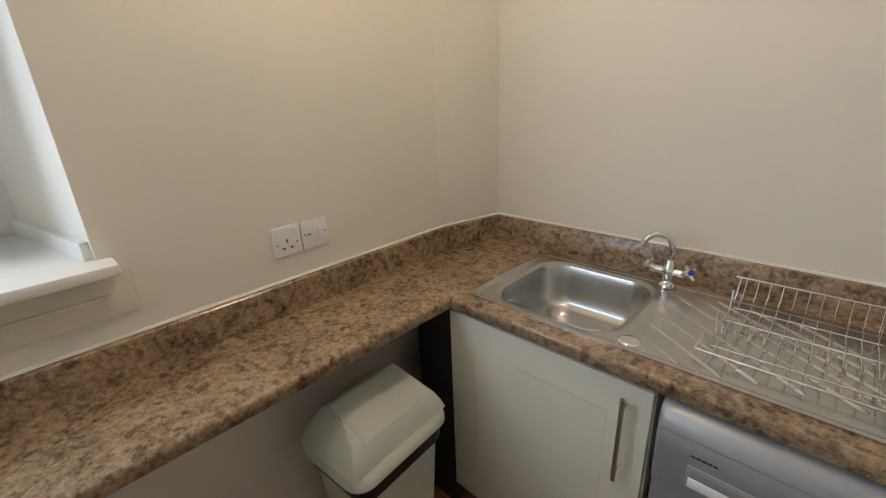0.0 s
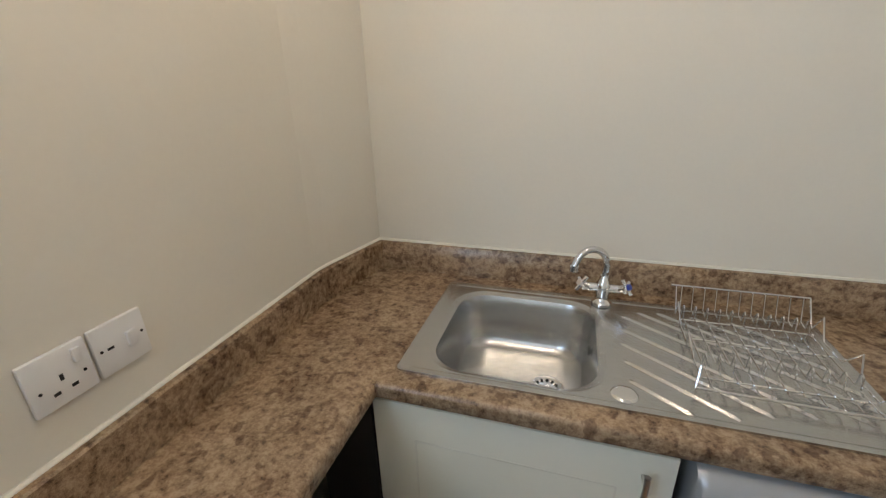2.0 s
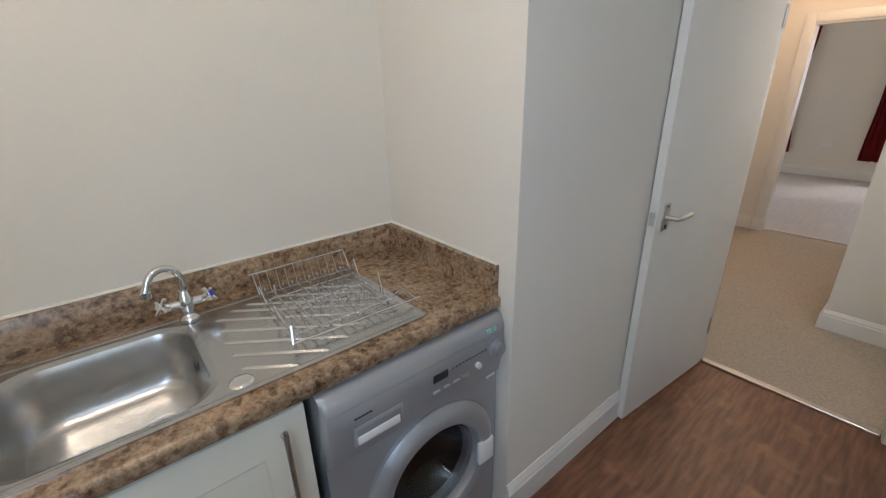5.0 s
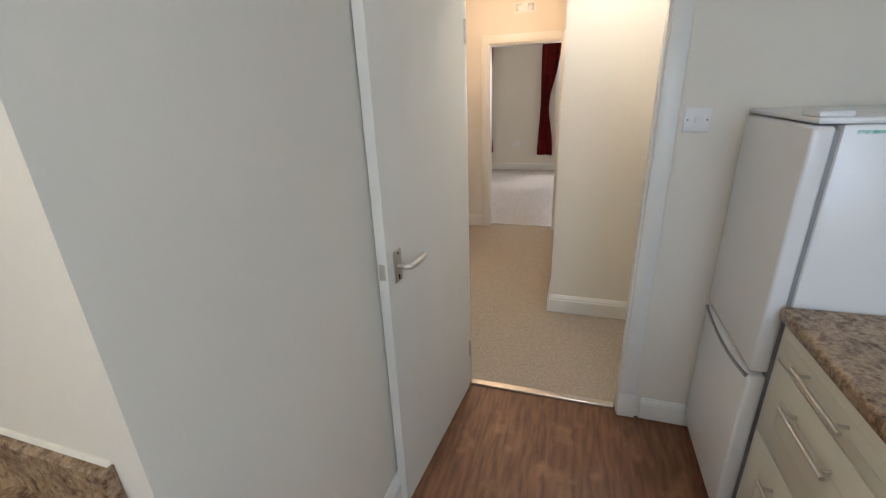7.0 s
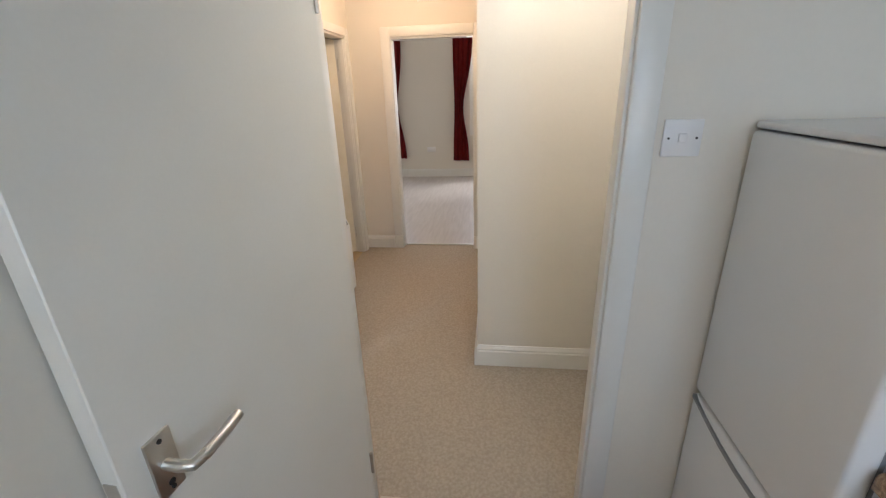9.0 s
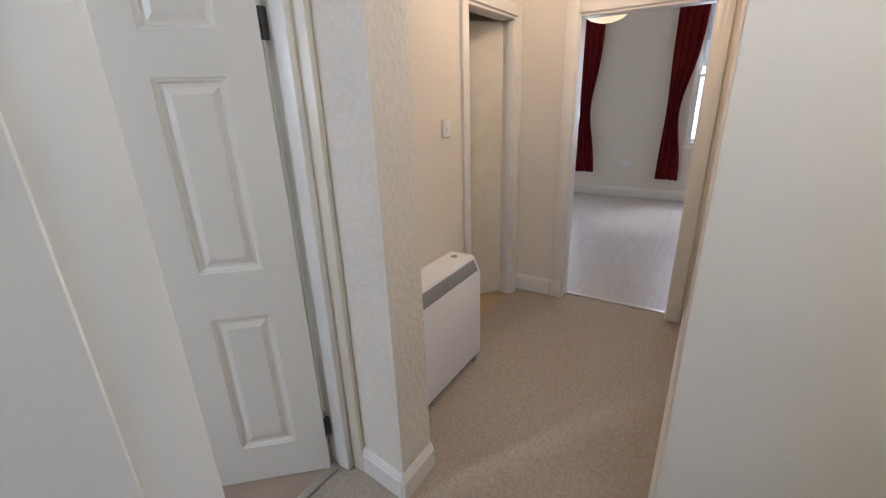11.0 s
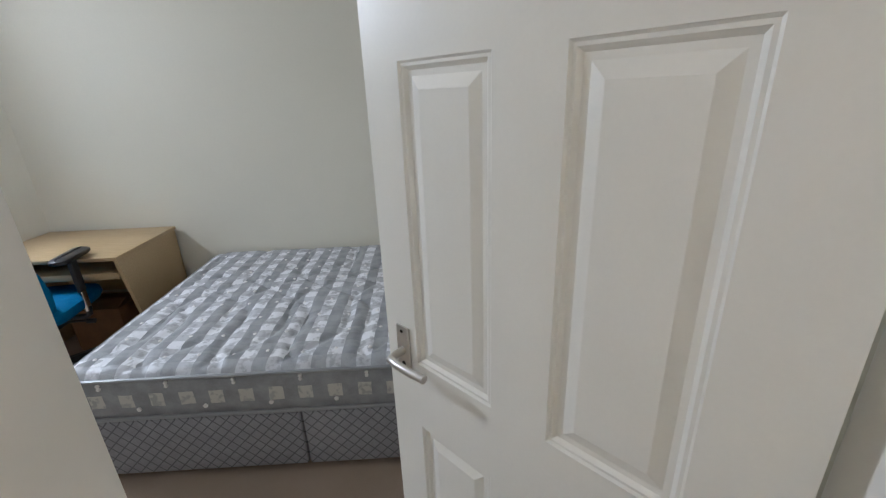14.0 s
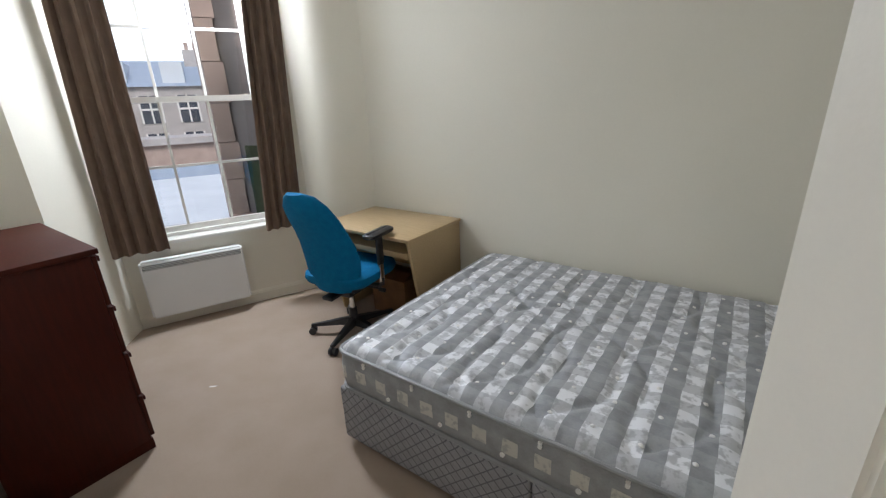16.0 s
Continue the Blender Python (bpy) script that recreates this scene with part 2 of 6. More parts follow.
def ticking(side=False):
    """Woven mattress cover: rows of pale broken blocks between grey bands."""
    m = mat("grey_check_ticking" + ("_border" if side else ""), (0.35, 0.36, 0.38), 0.45 if not side else 0.7, second=(0.26, 0.27, 0.28), scale=14, fine=0.08, bump=0.25, bump_scale=160)
    n, l = m.node_tree.nodes, m.node_tree.links
    b = n["Principled BSDF"]
    src = b.inputs["Base Color"].links[0].from_socket
    tc = n["Texture Coordinate"]
    wob = n.new("ShaderNodeTexNoise")
    wob.inputs["Scale"].default_value = 9
    l.new(tc.outputs["Object"], wob.inputs["Vector"])
    sp = n.new("ShaderNodeSeparateXYZ")
    l.new(tc.outputs["Object"], sp.inputs[0])
    off = math_node(n, l, "MULTIPLY", math_node(n, l, "SUBTRACT", wob.outputs["Fac"], 0.5), 0.018)
    x = math_node(n, l, "ADD", sp.outputs["X"], off)
    across = math_node(n, l, "ADD", sp.outputs["Z" if side else "Y"], off)
    fx = math_node(n, l, "FRACT", math_node(n, l, "DIVIDE", x, 0.118))
    stripe = math_node(n, l, "LESS_THAN", fx, 0.48 if side else 0.50)
    if side:
        band = math_node(n, l, "MULTIPLY", math_node(n, l, "GREATER_THAN", across, 0.065), math_node(n, l, "LESS_THAN", across, 0.125))
        white = math_node(n, l, "MULTIPLY", stripe, band)
    else:
        row = math_node(n, l, "LESS_THAN", math_node(n, l, "FRACT", math_node(n, l, "DIVIDE", across, 0.108)), 0.52)
        inv = math_node(n, l, "SUBTRACT", 1.0, stripe)
        pale = math_node(n, l, "ADD", math_node(n, l, "MULTIPLY", row, 0.46), 0.46)
        deep = math_node(n, l, "MULTIPLY", math_node(n, l, "SUBTRACT", 1.0, row), 0.10)
        white = math_node(n, l, "ADD", math_node(n, l, "MULTIPLY", stripe, pale), math_node(n, l, "MULTIPLY", inv, deep))
    wv = n.new("ShaderNodeTexNoise")
    wv.inputs["Scale"].default_value, wv.inputs["Detail"].default_value = 34, 3
    l.new(tc.outputs["Object"], wv.inputs["Vector"])
    br = n.new("ShaderNodeMapRange")
    br.inputs["From Min"].default_value, br.inputs["From Max"].default_value = 0.40, 0.50
    br.inputs["To Min"].default_value, br.inputs["To Max"].default_value = 0.42, 1.0
    l.new(wv.outputs["Fac"], br.inputs["Value"])
    white = math_node(n, l, "MULTIPLY", white, br.outputs["Result"])
    mx = n.new("ShaderNodeMix")
    mx.data_type = "RGBA"
    l.new(white, mx.inputs["Factor"])
    l.new(src, mx.inputs["A"])
    mx.inputs["B"].default_value = (0.84, 0.85, 0.88, 1) if not side else (0.55, 0.54, 0.50, 1)
    l.new(mx.outputs["Result"], b.inputs["Base Color"])
    return m


def lattice():
    """Divan cloth with a fine dark diamond trellis."""
    m = mat("grey_trellis_cloth", (0.34, 0.34, 0.36), 0.85, second=(0.29, 0.29, 0.31), scale=16, fine=0.12, bump=0.2, bump_scale=300)
    n, l = m.node_tree.nodes, m.node_tree.links
    b = n["Principled BSDF"]
    src = b.inputs["Base Color"].links[0].from_socket
    sp = n.new("ShaderNodeSeparateXYZ")
    l.new(n["Texture Coordinate"].outputs["Object"], sp.inputs[0])
    h = math_node(n, l, "ADD", sp.outputs["X"], sp.outputs["Y"])
    a = math_node(n, l, "FRACT", math_node(n, l, "DIVIDE", math_node(n, l, "ADD", h, sp.outputs["Z"]), 0.055))
    c = math_node(n, l, "FRACT", math_node(n, l, "DIVIDE", math_node(n, l, "SUBTRACT", h, sp.outputs["Z"]), 0.055))
    ln = math_node(n, l, "MAXIMUM", math_node(n, l, "LESS_THAN", a, 0.13), math_node(n, l, "LESS_THAN", c, 0.13))
    mx = n.new("ShaderNodeMix")
    mx.data_type = "RGBA"
    l.new(ln, mx.inputs["Factor"])
    l.new(src, mx.inputs["A"])
    mx.inputs["B"].default_value = (0.14, 0.14, 0.16, 1)
    l.new(mx.outputs["Result"], b.inputs["Base Color"])
    return m


def glass(name, tint=(1, 1, 1), rough=0.0):
    m = bpy.data.materials.new(name)
    m.use_nodes = True
    b = m.node_tree.nodes["Principled BSDF"]
    b.inputs["Base Color"].default_value = (*tint, 1)
    b.inputs["Roughness"].default_value, b.inputs["Transmission Weight"].default_value, b.inputs["IOR"].default_value = rough, 1.0, 1.45
    return m


def glow(name, color, strength):
    m = bpy.data.materials.new(name)
    m.use_nodes = True
    b = m.node_tree.nodes["Principled BSDF"]
    b.inputs["Base Color"].default_value = (*color, 1)
    b.inputs["Emission Color"].default_value = (*color, 1)
    b.inputs["Emission Strength"].default_value = strength
    return m


GRANITE, WOOD, TICK, TICK_S, LATTICE = granite(), wood_floor(), ticking(), ticking(True), lattice()
GLASS = glass("window_glass")
PORTGLASS = glass("porthole_glass", (0.75, 0.78, 0.80))
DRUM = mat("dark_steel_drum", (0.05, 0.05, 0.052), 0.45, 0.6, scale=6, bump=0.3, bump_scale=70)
PLASTER.node_tree.nodes["Bump"].inputs["Distance"].default_value = 0.005
SHADE = glow("warm_lamp_shade", (1.0, 0.72, 0.40), 0.85)

# ---------------------------------------------------------------- mesh helpers


def box(bm, x0, y0, z0, x1, y1, z1, bevel=0.0, seg=2):
    m = Matrix.LocRotScale(((x0 + x1) / 2, (y0 + y1) / 2, (z0 + z1) / 2), None, (abs(x1 - x0), abs(y1 - y0), abs(z1 - z0)))
    vs = bmesh.ops.create_cube(bm, size=1.0, matrix=m)["verts"]
    if bevel:
        es = list({e for v in vs for e in v.link_edges})
        bmesh.ops.bevel(bm, geom=es, offset=bevel, segments=seg, affect="EDGES", profile=0.5)
    return bm


def boxm(x0, y0, z0, x1, y1, z1, bevel=0.0, seg=2):
    return box(bmesh.new(), x0, y0, z0, x1, y1, z1, bevel, seg)


def prism(bm, pts, z0, z1):
    """An upright prism over a plan outline."""
    lo = [bm.verts.new((x, y, z0)) for x, y in pts]
    hi = [bm.verts.new((x, y, z1)) for x, y in pts]
    n = len(pts)
    bm.faces.new(lo[::-1])
    bm.faces.new(hi)
    for i in range(n):
        bm.faces.new((lo[i], lo[(i + 1) % n], hi[(i + 1) % n], hi[i]))
    return bm


def cyl(bm, a, b, r, r2=None, seg=16, caps=True):
    a, b = Vector(a), Vector(b)
    d = b - a
    m = Matrix.Translation((a + b) / 2) @ d.to_track_quat("Z", "Y").to_matrix().to_4x4()
    bmesh.ops.create_cone(bm, cap_ends=caps, segments=seg, radius1=r, radius2=r if r2 is None else r2, depth=d.length, matrix=m)
    return bm


def cylm(a, b, r, r2=None, seg=16):
    return cyl(bmesh.new(), a, b, r, r2, seg)


def tube(bm, pts, r, seg=8):
    """A round rod along a line of points."""
    pts = [Vector(p) for p in pts]
    rings = []
    up = Vector((0, 0, 1))
    for i, p in enumerate(pts):
        d = (pts[min(i + 1, len(pts) - 1)] - pts[max(i - 1, 0)]).normalized()
        s = d.cross(up)
        if s.length < 0.05:
            s = d.cross(Vector((0, 1, 0)))
        s.normalize()
        t = s.cross(d)
        rings.append([bm.verts.new(p + (s * math.cos(k * math.tau / seg) + t * math.sin(k * math.tau / seg)) * r) for k in range(seg)])
    for a, b in zip(rings, rings[1:]):
        for k in range(seg):
            bm.faces.new((a[k], a[(k + 1) % seg], b[(k + 1) % seg], b[k]))
    bm.faces.new(rings[0][::-1])
    bm.faces.new(rings[-1])
    return bm


def lathe(bm, profile, centre, seg=24, axis=None):
    """Turns (radius, height) pairs about an axis through centre."""
    m = Matrix.Translation(centre)
    if axis is not None:
        m = m @ Vector(axis).to_track_quat("Z", "Y").to_matrix().to_4x4()
    rings = [[bm.verts.new(m @ Vector((r * math.cos(k * math.tau / seg), r * math.sin(k * math.tau / seg), h))) for k in range(seg)] for r, h in profile]
    for a, b in zip(rings, rings[1:]):
        for k in range(seg):
            bm.faces.new((a[k], a[(k + 1) % seg], b[(k + 1) % seg], b[k]))
    return bm


def rounded(x0, y0, x1, y1, r, seg=6):
    pts = []
    for cx, cy, a in ((x1 - r, y1 - r, 0), (x0 + r, y1 - r, 90), (x0 + r, y0 + r, 180), (x1 - r, y0 + r, 270)):
        for k in range(seg + 1):
            t = radians(a + 90 * k / seg)
            pts.append((cx + r * math.cos(t), cy + r * math.sin(t)))
    return pts


def loft(bm, rings, cap0=True, cap1=True):
    vr = [[bm.verts.new(p) for p in ring] for ring in rings]
    n = len(vr[0])
    for a, b in zip(vr, vr[1:]):
        for k in range(n):
            bm.faces.new((a[k], a[(k + 1) % n], b[(k + 1) % n], b[k]))
    if cap0:
        bm.faces.new(vr[0][::-1])
    if cap1:
        bm.faces.new(vr[-1])
    return bm


def finish(name, bm, material, smooth=False):
    bmesh.ops.recalc_face_normals(bm, faces=bm.faces)
    me = bpy.data.meshes.new(name)
    bm.to_mesh(me)
    bm.free()
    if material:
        me.materials.append(material)
    if smooth:
        me.polygons.foreach_set("use_smooth", [True] * len(me.polygons))
        me.set_sharp_from_angle(angle=radians(38))
    return new(name, me)


def part(name, bm, material, parent, label="", smooth=True):
    root = parent
    while root.parent:
        root = root.parent
    bmesh.ops.transform(bm, matrix=Matrix.Translation(-root.location), verts=bm.verts)
    ob = finish(name, bm, material, smooth)
    ob.parent = parent
    if label:
        ob["label"] = label
    return ob


def thing(name, label, category, at=(0, 0, 0), group=""):
    ob = tagged(new(name), label, category, group)
    ob.location = at
    return ob


def structure(name, bm, material, label, category="wall"):
    return tagged(finish(name, bm, material), label, category, kind="structure")


def dress(ob, m):
    ob.matrix_world = m
    return ob

# ---------------------------------------------------------------- structure
H = 2.5          # kitchen and hall ceiling
HB = 2.85        # bedroom ceiling
XW, YN, XR, YG = 0.160, 2.335, 1.715, 1.69   # kitchen faces: west, north, recess end, long wall
XD0, XD1 = 3.24, 3.295                       # wall with the kitchen door
DY0, DY1, DH = 0.83, 1.606, 1.99            # kitchen door opening
BX0, BX1 = 3.29, 4.10                       # bedroom door opening

# floors
structure("floor_kitchen", boxm(-0.4, -0.3, -0.1, 3.285, 2.5, 0.0), WOOD, "brown wood-effect vinyl floor in the kitchen", "floor")
bm = boxm(3.285, 0.2, -0.1, 6.20, 2.47, 0.004)
structure("floor_hall", bm, CARPET, "worn beige carpet along the hall", "floor")
structure("floor_store", boxm(5.2, 2.47, -0.1, 6.2, 3.7, 0.002), OAK, "orange-brown vinyl floor of the small side room", "floor")
structure("floor_bedroom", prism(bmesh.new(), [(-0.3, 2.42), (4.4, 2.42), (4.4, 5.1), (0.40, 5.1), (0.36, 4.75), (-0.18, 3.55), (-0.3, 3.35)], -0.1, 0.006), CARPET_BED, "fawn carpet in the bedroom", "floor")
structure("floor_front_room", boxm(6.20, -0.6, -0.1, 10.1, 4.6, 0.0), LAMINATE, "pale wood laminate floor of the front room", "floor")

# ceilings
structure("ceiling_kitchen", boxm(-0.4, -0.4, H, 6.24, 2.45, H + 0.1), CEIL, "white painted ceiling over kitchen and hall", "ceiling")
structure("ceiling_bedroom", boxm(-0.6, 2.45, HB, 5.2, 5.2, HB + 0.1), CEIL, "white painted bedroom ceiling", "ceiling")
structure("ceiling_store", boxm(5.2, 2.45, 2.3, 6.24, 3.8, 2.4), CEIL, "painted ceiling of the small side room", "ceiling")
structure("ceiling_front_room", boxm(6.24, -0.7, 2.9, 10.1, 4.7, 3.0), CEIL, "white painted ceiling of the front room", "ceiling")

# kitchen walls; the west wall has a deep window opening and bends near the corner
KWY0, KWY1, KWZ0, KWZ1 = -0.05, 0.975, 1.195, 2.25
bm = boxm(-0.42, -0.4, 0, XW, KWY0, H)
box(bm, -0.42, KWY0, 0, XW, KWY1, KWZ0)
box(bm, -0.42, KWY0, KWZ1, XW, KWY1, H)
prism(bm, [(-0.42, 0.865), (-0.28, 0.885), (XW, KWY1), (XW, 2.04), (XW + 0.010, 2.10), (0.228, YN), (0.228, 2.45), (-0.42, 2.45)], 0, H)
structure("wall_kitchen_west", bm, WALL, "cream painted kitchen wall with a deep window opening")
structure("wall_kitchen_north", prism(bmesh.new(), [(0.228, YN), (XR, YN), (XR, 2.45), (0.228, 2.45)], 0, HB), WALL, "cream painted wall behind the sink")
structure("wall_kitchen_long", prism(bmesh.new(), [(XR, YG), (XD0, YG), (XD0, DY1), (XD1, DY1), (XD1, 2.30), (BX0, 2.30), (BX0, 2.45), (XR, 2.45)], 0, HB), WALL_GREY, "pale painted wall beside the washing machine")
bm = boxm(XD0, -0.3, 0, XD1, DY0, H)
box(bm, XD0, DY0, DH, XD1, DY1, H)
structure("wall_kitchen_east", bm, WALL_GREY, "pale painted wall round the kitchen door")
structure("wall_kitchen_south", boxm(XW - 0.6, -0.4, 0, XD1, -0.12, H), WALL, "cream painted wall behind the base units")

# hall
structure("wall_hall_corner", prism(bmesh.new(), [(4.205, 1.235), (6.12, 1.235), (6.12, 0.3), (4.205, 0.3)], 0, H), WALL_GREY, "pale painted hall wall with faint scratches")
structure("wall_hall_south", boxm(XD1, 0.2, 0, 4.205, 0.36, H), WALL_GREY, "pale painted end of the hall")
structure("wall_hall_pier", prism(bmesh.new(), [(4.127, 2.45), (4.127, 2.30), (4.100, 2.073), (4.29, 2.073), (4.29, 2.45)], 0, HB), PLASTER, "pale pier with rough blown plaster")
bm = boxm(4.29, 2.45, 0, 5.32, 2.55, H)
box(bm, 5.32, 2.45, 1.975, 6.0, 2.55, H)
box(bm, 6.0, 2.45, 0, 6.12, 2.55, H)
box(bm, BX0, 2.30, 2.03, 4.127, 2.45, HB)
structure("wall_hall_north", bm, WALL_GREY, "pale painted hall wall behind the storage heater")
bm = boxm(6.12, 0.3, 0, 6.24, 1.34, 2.9)
box(bm, 6.12, 2.085, 0, 6.24, 3.8, 2.9)
box(bm, 6.12, 1.34, 1.965, 6.24, 2.085, 2.9)
structure("wall_hall_end", bm, WALL_GREY, "pale painted wall round the front room doorway")
bm = boxm(5.1, 2.55, 0, 5.2, 3.8, 2.4)
box(bm, 5.2, 3.7, 0, 6.12, 3.8, 2.4)
structure("wall_store", bm, WALL, "cream painted walls of the small side room")

# bedroom
structure("wall_bedroom_north", boxm(0.30, 4.96, 0, 4.5, 5.12, HB), WALL_BED, "ivory painted wall behind the bed")
bm = boxm(4.28, 2.45, 0, 4.42, 4.96, HB)
box(bm, 4.102, 2.45, 0, 4.28, 2.452, HB)
structure("wall_bedroom_east", bm, WALL_BED, "ivory painted wall behind the door")
B1 = win(1.338, 0, 0)
structure("wall_bedroom_splay", prism(bmesh.new(), [(B1.x, B1.y), (1.030, 4.96), (0.30, 5.10), (B1.x - 0.27, B1.y + 0.12)], 0, HB), WALL_BED, "ivory painted splayed corner beside the desk")
structure("wall_bedroom_west", prism(bmesh.new(), [(0.387, 2.45), (0.387, 3.05), (WA.x, WA.y), (-0.30, 3.35), (-0.30, 2.45)], 0, HB), WALL_BED, "ivory painted splayed corner beside the chest")
WU0, WU1, WZ0, WZ1 = 0.075, 1.125, 0.625, 2.60


def wbox(bm, u0, o0, z0, u1, o1, z1):
    pts = [win(u0, o0, 0), win(u1, o0, 0), win(u1, o1, 0), win(u0, o1, 0)]
    return prism(bm, [(p.x, p.y) for p in pts], z0, z1)


bm = wbox(bmesh.new(), -0.1, -0.30, 0, WU0, 0, HB)
wbox(bm, WU1, -0.30, 0, 1.338, 0, HB)
wbox(bm, WU0, -0.30, 0, WU1, 0, WZ0)
wbox(bm, WU0, -0.30, WZ1, WU1, 0, HB)
structure("wall_bedroom_window", bm, WALL_BED, "ivory painted wall with a tall sash window")

# front room shell with two tall windows
FX = 9.88
bm = boxm(FX, 1.60, 0, FX + 0.2, 2.98, 2.9)
for y0, y1 in ((0.45, 1.60), (2.98, 4.05)):
    box(bm, FX, y0, 0, FX + 0.2, y1, 0.74)
    box(bm, FX, y0, 2.62, FX + 0.2, y1, 2.9)
box(bm, FX, -0.7, 0, FX + 0.2, 0.45, 2.9)
box(bm, FX, 4.05, 0, FX + 0.2, 4.7, 2.9)
structure("wall_front_room_windows", bm, WALL_GREY, "pale painted wall between two tall windows")
bm = boxm(6.24, -0.7, 0, FX, -0.6, 2.9)
box(bm, 6.24, 4.6, 0, FX, 4.7, 2.9)
box(bm, 6.12, -0.7, 0, 6.24, 0.3, 2.9)
box(bm, 6.12, 3.8, 0, 6.24, 4.7, 2.9)
structure("wall_front_room_sides", bm, WALL_GREY, "pale painted side walls of the front room")

# skirtings: a board with a moulded top


def skirting(name, a, b, off, height=0.125, label="white gloss skirting board along the wall", material=GLOSS):
    a, b, off = Vector((*a, 0)), Vector((*b, 0)), Vector((*off, 0)).normalized()
    prof = [(0, 0), (0.018, 0), (0.018, height * 0.72), (0.013, height * 0.78), (0.015, height * 0.83), (0.008, height * 0.93), (0.004, height), (0, height)]
    bm = bmesh.new()
    loft(bm, [[p + off * d + Vector((0, 0, z + 0.006)) for d, z in prof] for p in (a, b)])
    return tagged(finish(name, bm, material), label, "skirting", kind="structure")


skirting("baseboard_kitchen_long", (XR + 0.004, YG), (XD0 - 0.05, YG), (0, -1), 0.15)
skirting("baseboard_kitchen_east", (XD0, 0.50), (XD0, DY0 - 0.09), (-1, 0), 0.11)
skirting("baseboard_hall_corner_west", (4.205, 0.36), (4.205, 1.235), (-1, 0), 0.13)
skirting("baseboard_hall_corner", (4.187, 1.2355), (6.12, 1.2355), (0, 1), 0.13)
skirting("baseboard_pier_west", (4.100, 2.0735), (4.126, 2.298), (-1, 0.115), 0.12)
skirting("baseboard_pier", (4.083, 2.073), (4.29, 2.073), (0, -1), 0.12)
skirting("baseboard_hall_end", (6.12, 2.17), (6.12, 2.45), (-1, 0), 0.13)
skirting("baseboard_bedroom_north", (1.030, 4.96), (4.28, 4.96), (0, -1), 0.11)
w0, w1 = win(0, 0, 0), win(1.338, 0, 0)
skirting("baseboard_bedroom_window", (w0.x, w0.y), (w1.x, w1.y), (NW.x, NW.y), 0.10, material=WALL_BED, label="ivory painted skirting under the window")
skirting("baseboard_bedroom_splay", (w1.x, w1.y), (1.030, 4.96), (0.50, -0.866), 0.10, material=WALL_BED, label="ivory painted skirting of the splayed corner")
skirting("baseboard_front_room", (FX, 0.0), (FX, 4.6), (-1, 0), 0.14)

# door frames and thresholds


def frame_x(name, x0, x1, y0, y1, h, label, arch=0.065, sides=(1, 1), material=GLOSS, plinth=True):
    """Lining and architraves of a doorway in a wall that runs along y."""
    ob = tagged(new(name), label, "door frame", kind="structure")
    part("lining", boxm(x0 - 0.004, y0 - 0.002, 0.006, x1 + 0.001, y0 + 0.014, h, 0.002), material, ob)
    part("lining", boxm(x0 - 0.004, y1 - 0.014, 0.006, x1 + 0.001, y1 + 0.002, h, 0.002), material, ob)
    part("head", boxm(x0 - 0.004, y0 + 0.014, h - 0.022, x1 + 0.004, y1 - 0.014, h + 0.002, 0.002), material, ob)
    for use, xa, xb in ((sides[0], x0 - 0.020, x0 - 0.001), (sides[1], x1 + 0.001, x1 + 0.020)):
        if not use:
            continue
        for ya, yb in ((y0 - arch, y0 + 0.006), (y1 - 0.006, y1 + arch)):
            part("architrave", boxm(xa, ya, 0.006, xb, yb, h + arch, 0.006), material, ob)
            if plinth:
                part("plinth_block", boxm(xa - 0.006 if xa < x0 - 0.01 else xa, ya - 0.004, 0.006, xb if xa < x0 - 0.01 else xb + 0.006, yb + 0.004, 0.14, 0.004), material, ob)
        part("architrave", boxm(xa, y0 + 0.006, h - 0.006, xb, y1 - 0.006, h + arch, 0.005), material, ob)
    return ob


def frame_y(name, x0, x1, y0, y1, h, label, arch=0.065, sides=(1, 1), material=GLOSS, left=True, right=True, stops=True):
    """The same for a wall that runs along x."""
    ob = tagged(new(name), label, "door frame", kind="structure")
    part("lining", boxm(x0 - 0.002, y0 - 0.004, 0.006, x0 + 0.022, y1 + 0.004, h, 0.002), material, ob)
    part("lining", boxm(x1 - 0.022, y0 - 0.004, 0.006, x1 + 0.002, y1 + 0.004, h, 0.002), material, ob)
    part("head", boxm(x0 + 0.022, y0 - 0.004, h - 0.022, x1 - 0.022, y1 + 0.004, h + 0.002, 0.002), material, ob)
    ym = (y0 + y1) / 2
    for xa, xb in ((x0 + 0.022, x0 + 0.034), (x1 - 0.034, x1 - 0.022)) if stops else ():
        part("door_stop", boxm(xa, ym - 0.045, 0.006, xb, ym + 0.005, h - 0.022, 0.002), material, ob)
    for use, ya, yb in ((sides[0], y0 - 0.020, y0 - 0.001), (sides[1], y1 + 0.001, y1 + 0.020)):
        if not use:
            continue
        if left:
            part("architrave", boxm(x0 - arch, ya, 0.006, x0 + 0.006, yb, h + arch, 0.006), material, ob)
        if right:
            part("architrave", boxm(x1 - 0.006, ya, 0.006, x1 + arch, yb, h + arch, 0.006), material, ob)
        part("architrave", boxm(x0 + 0.006, ya, h - 0.006, x1 - 0.006, yb, h + arch, 0.005), material, ob)
    return ob


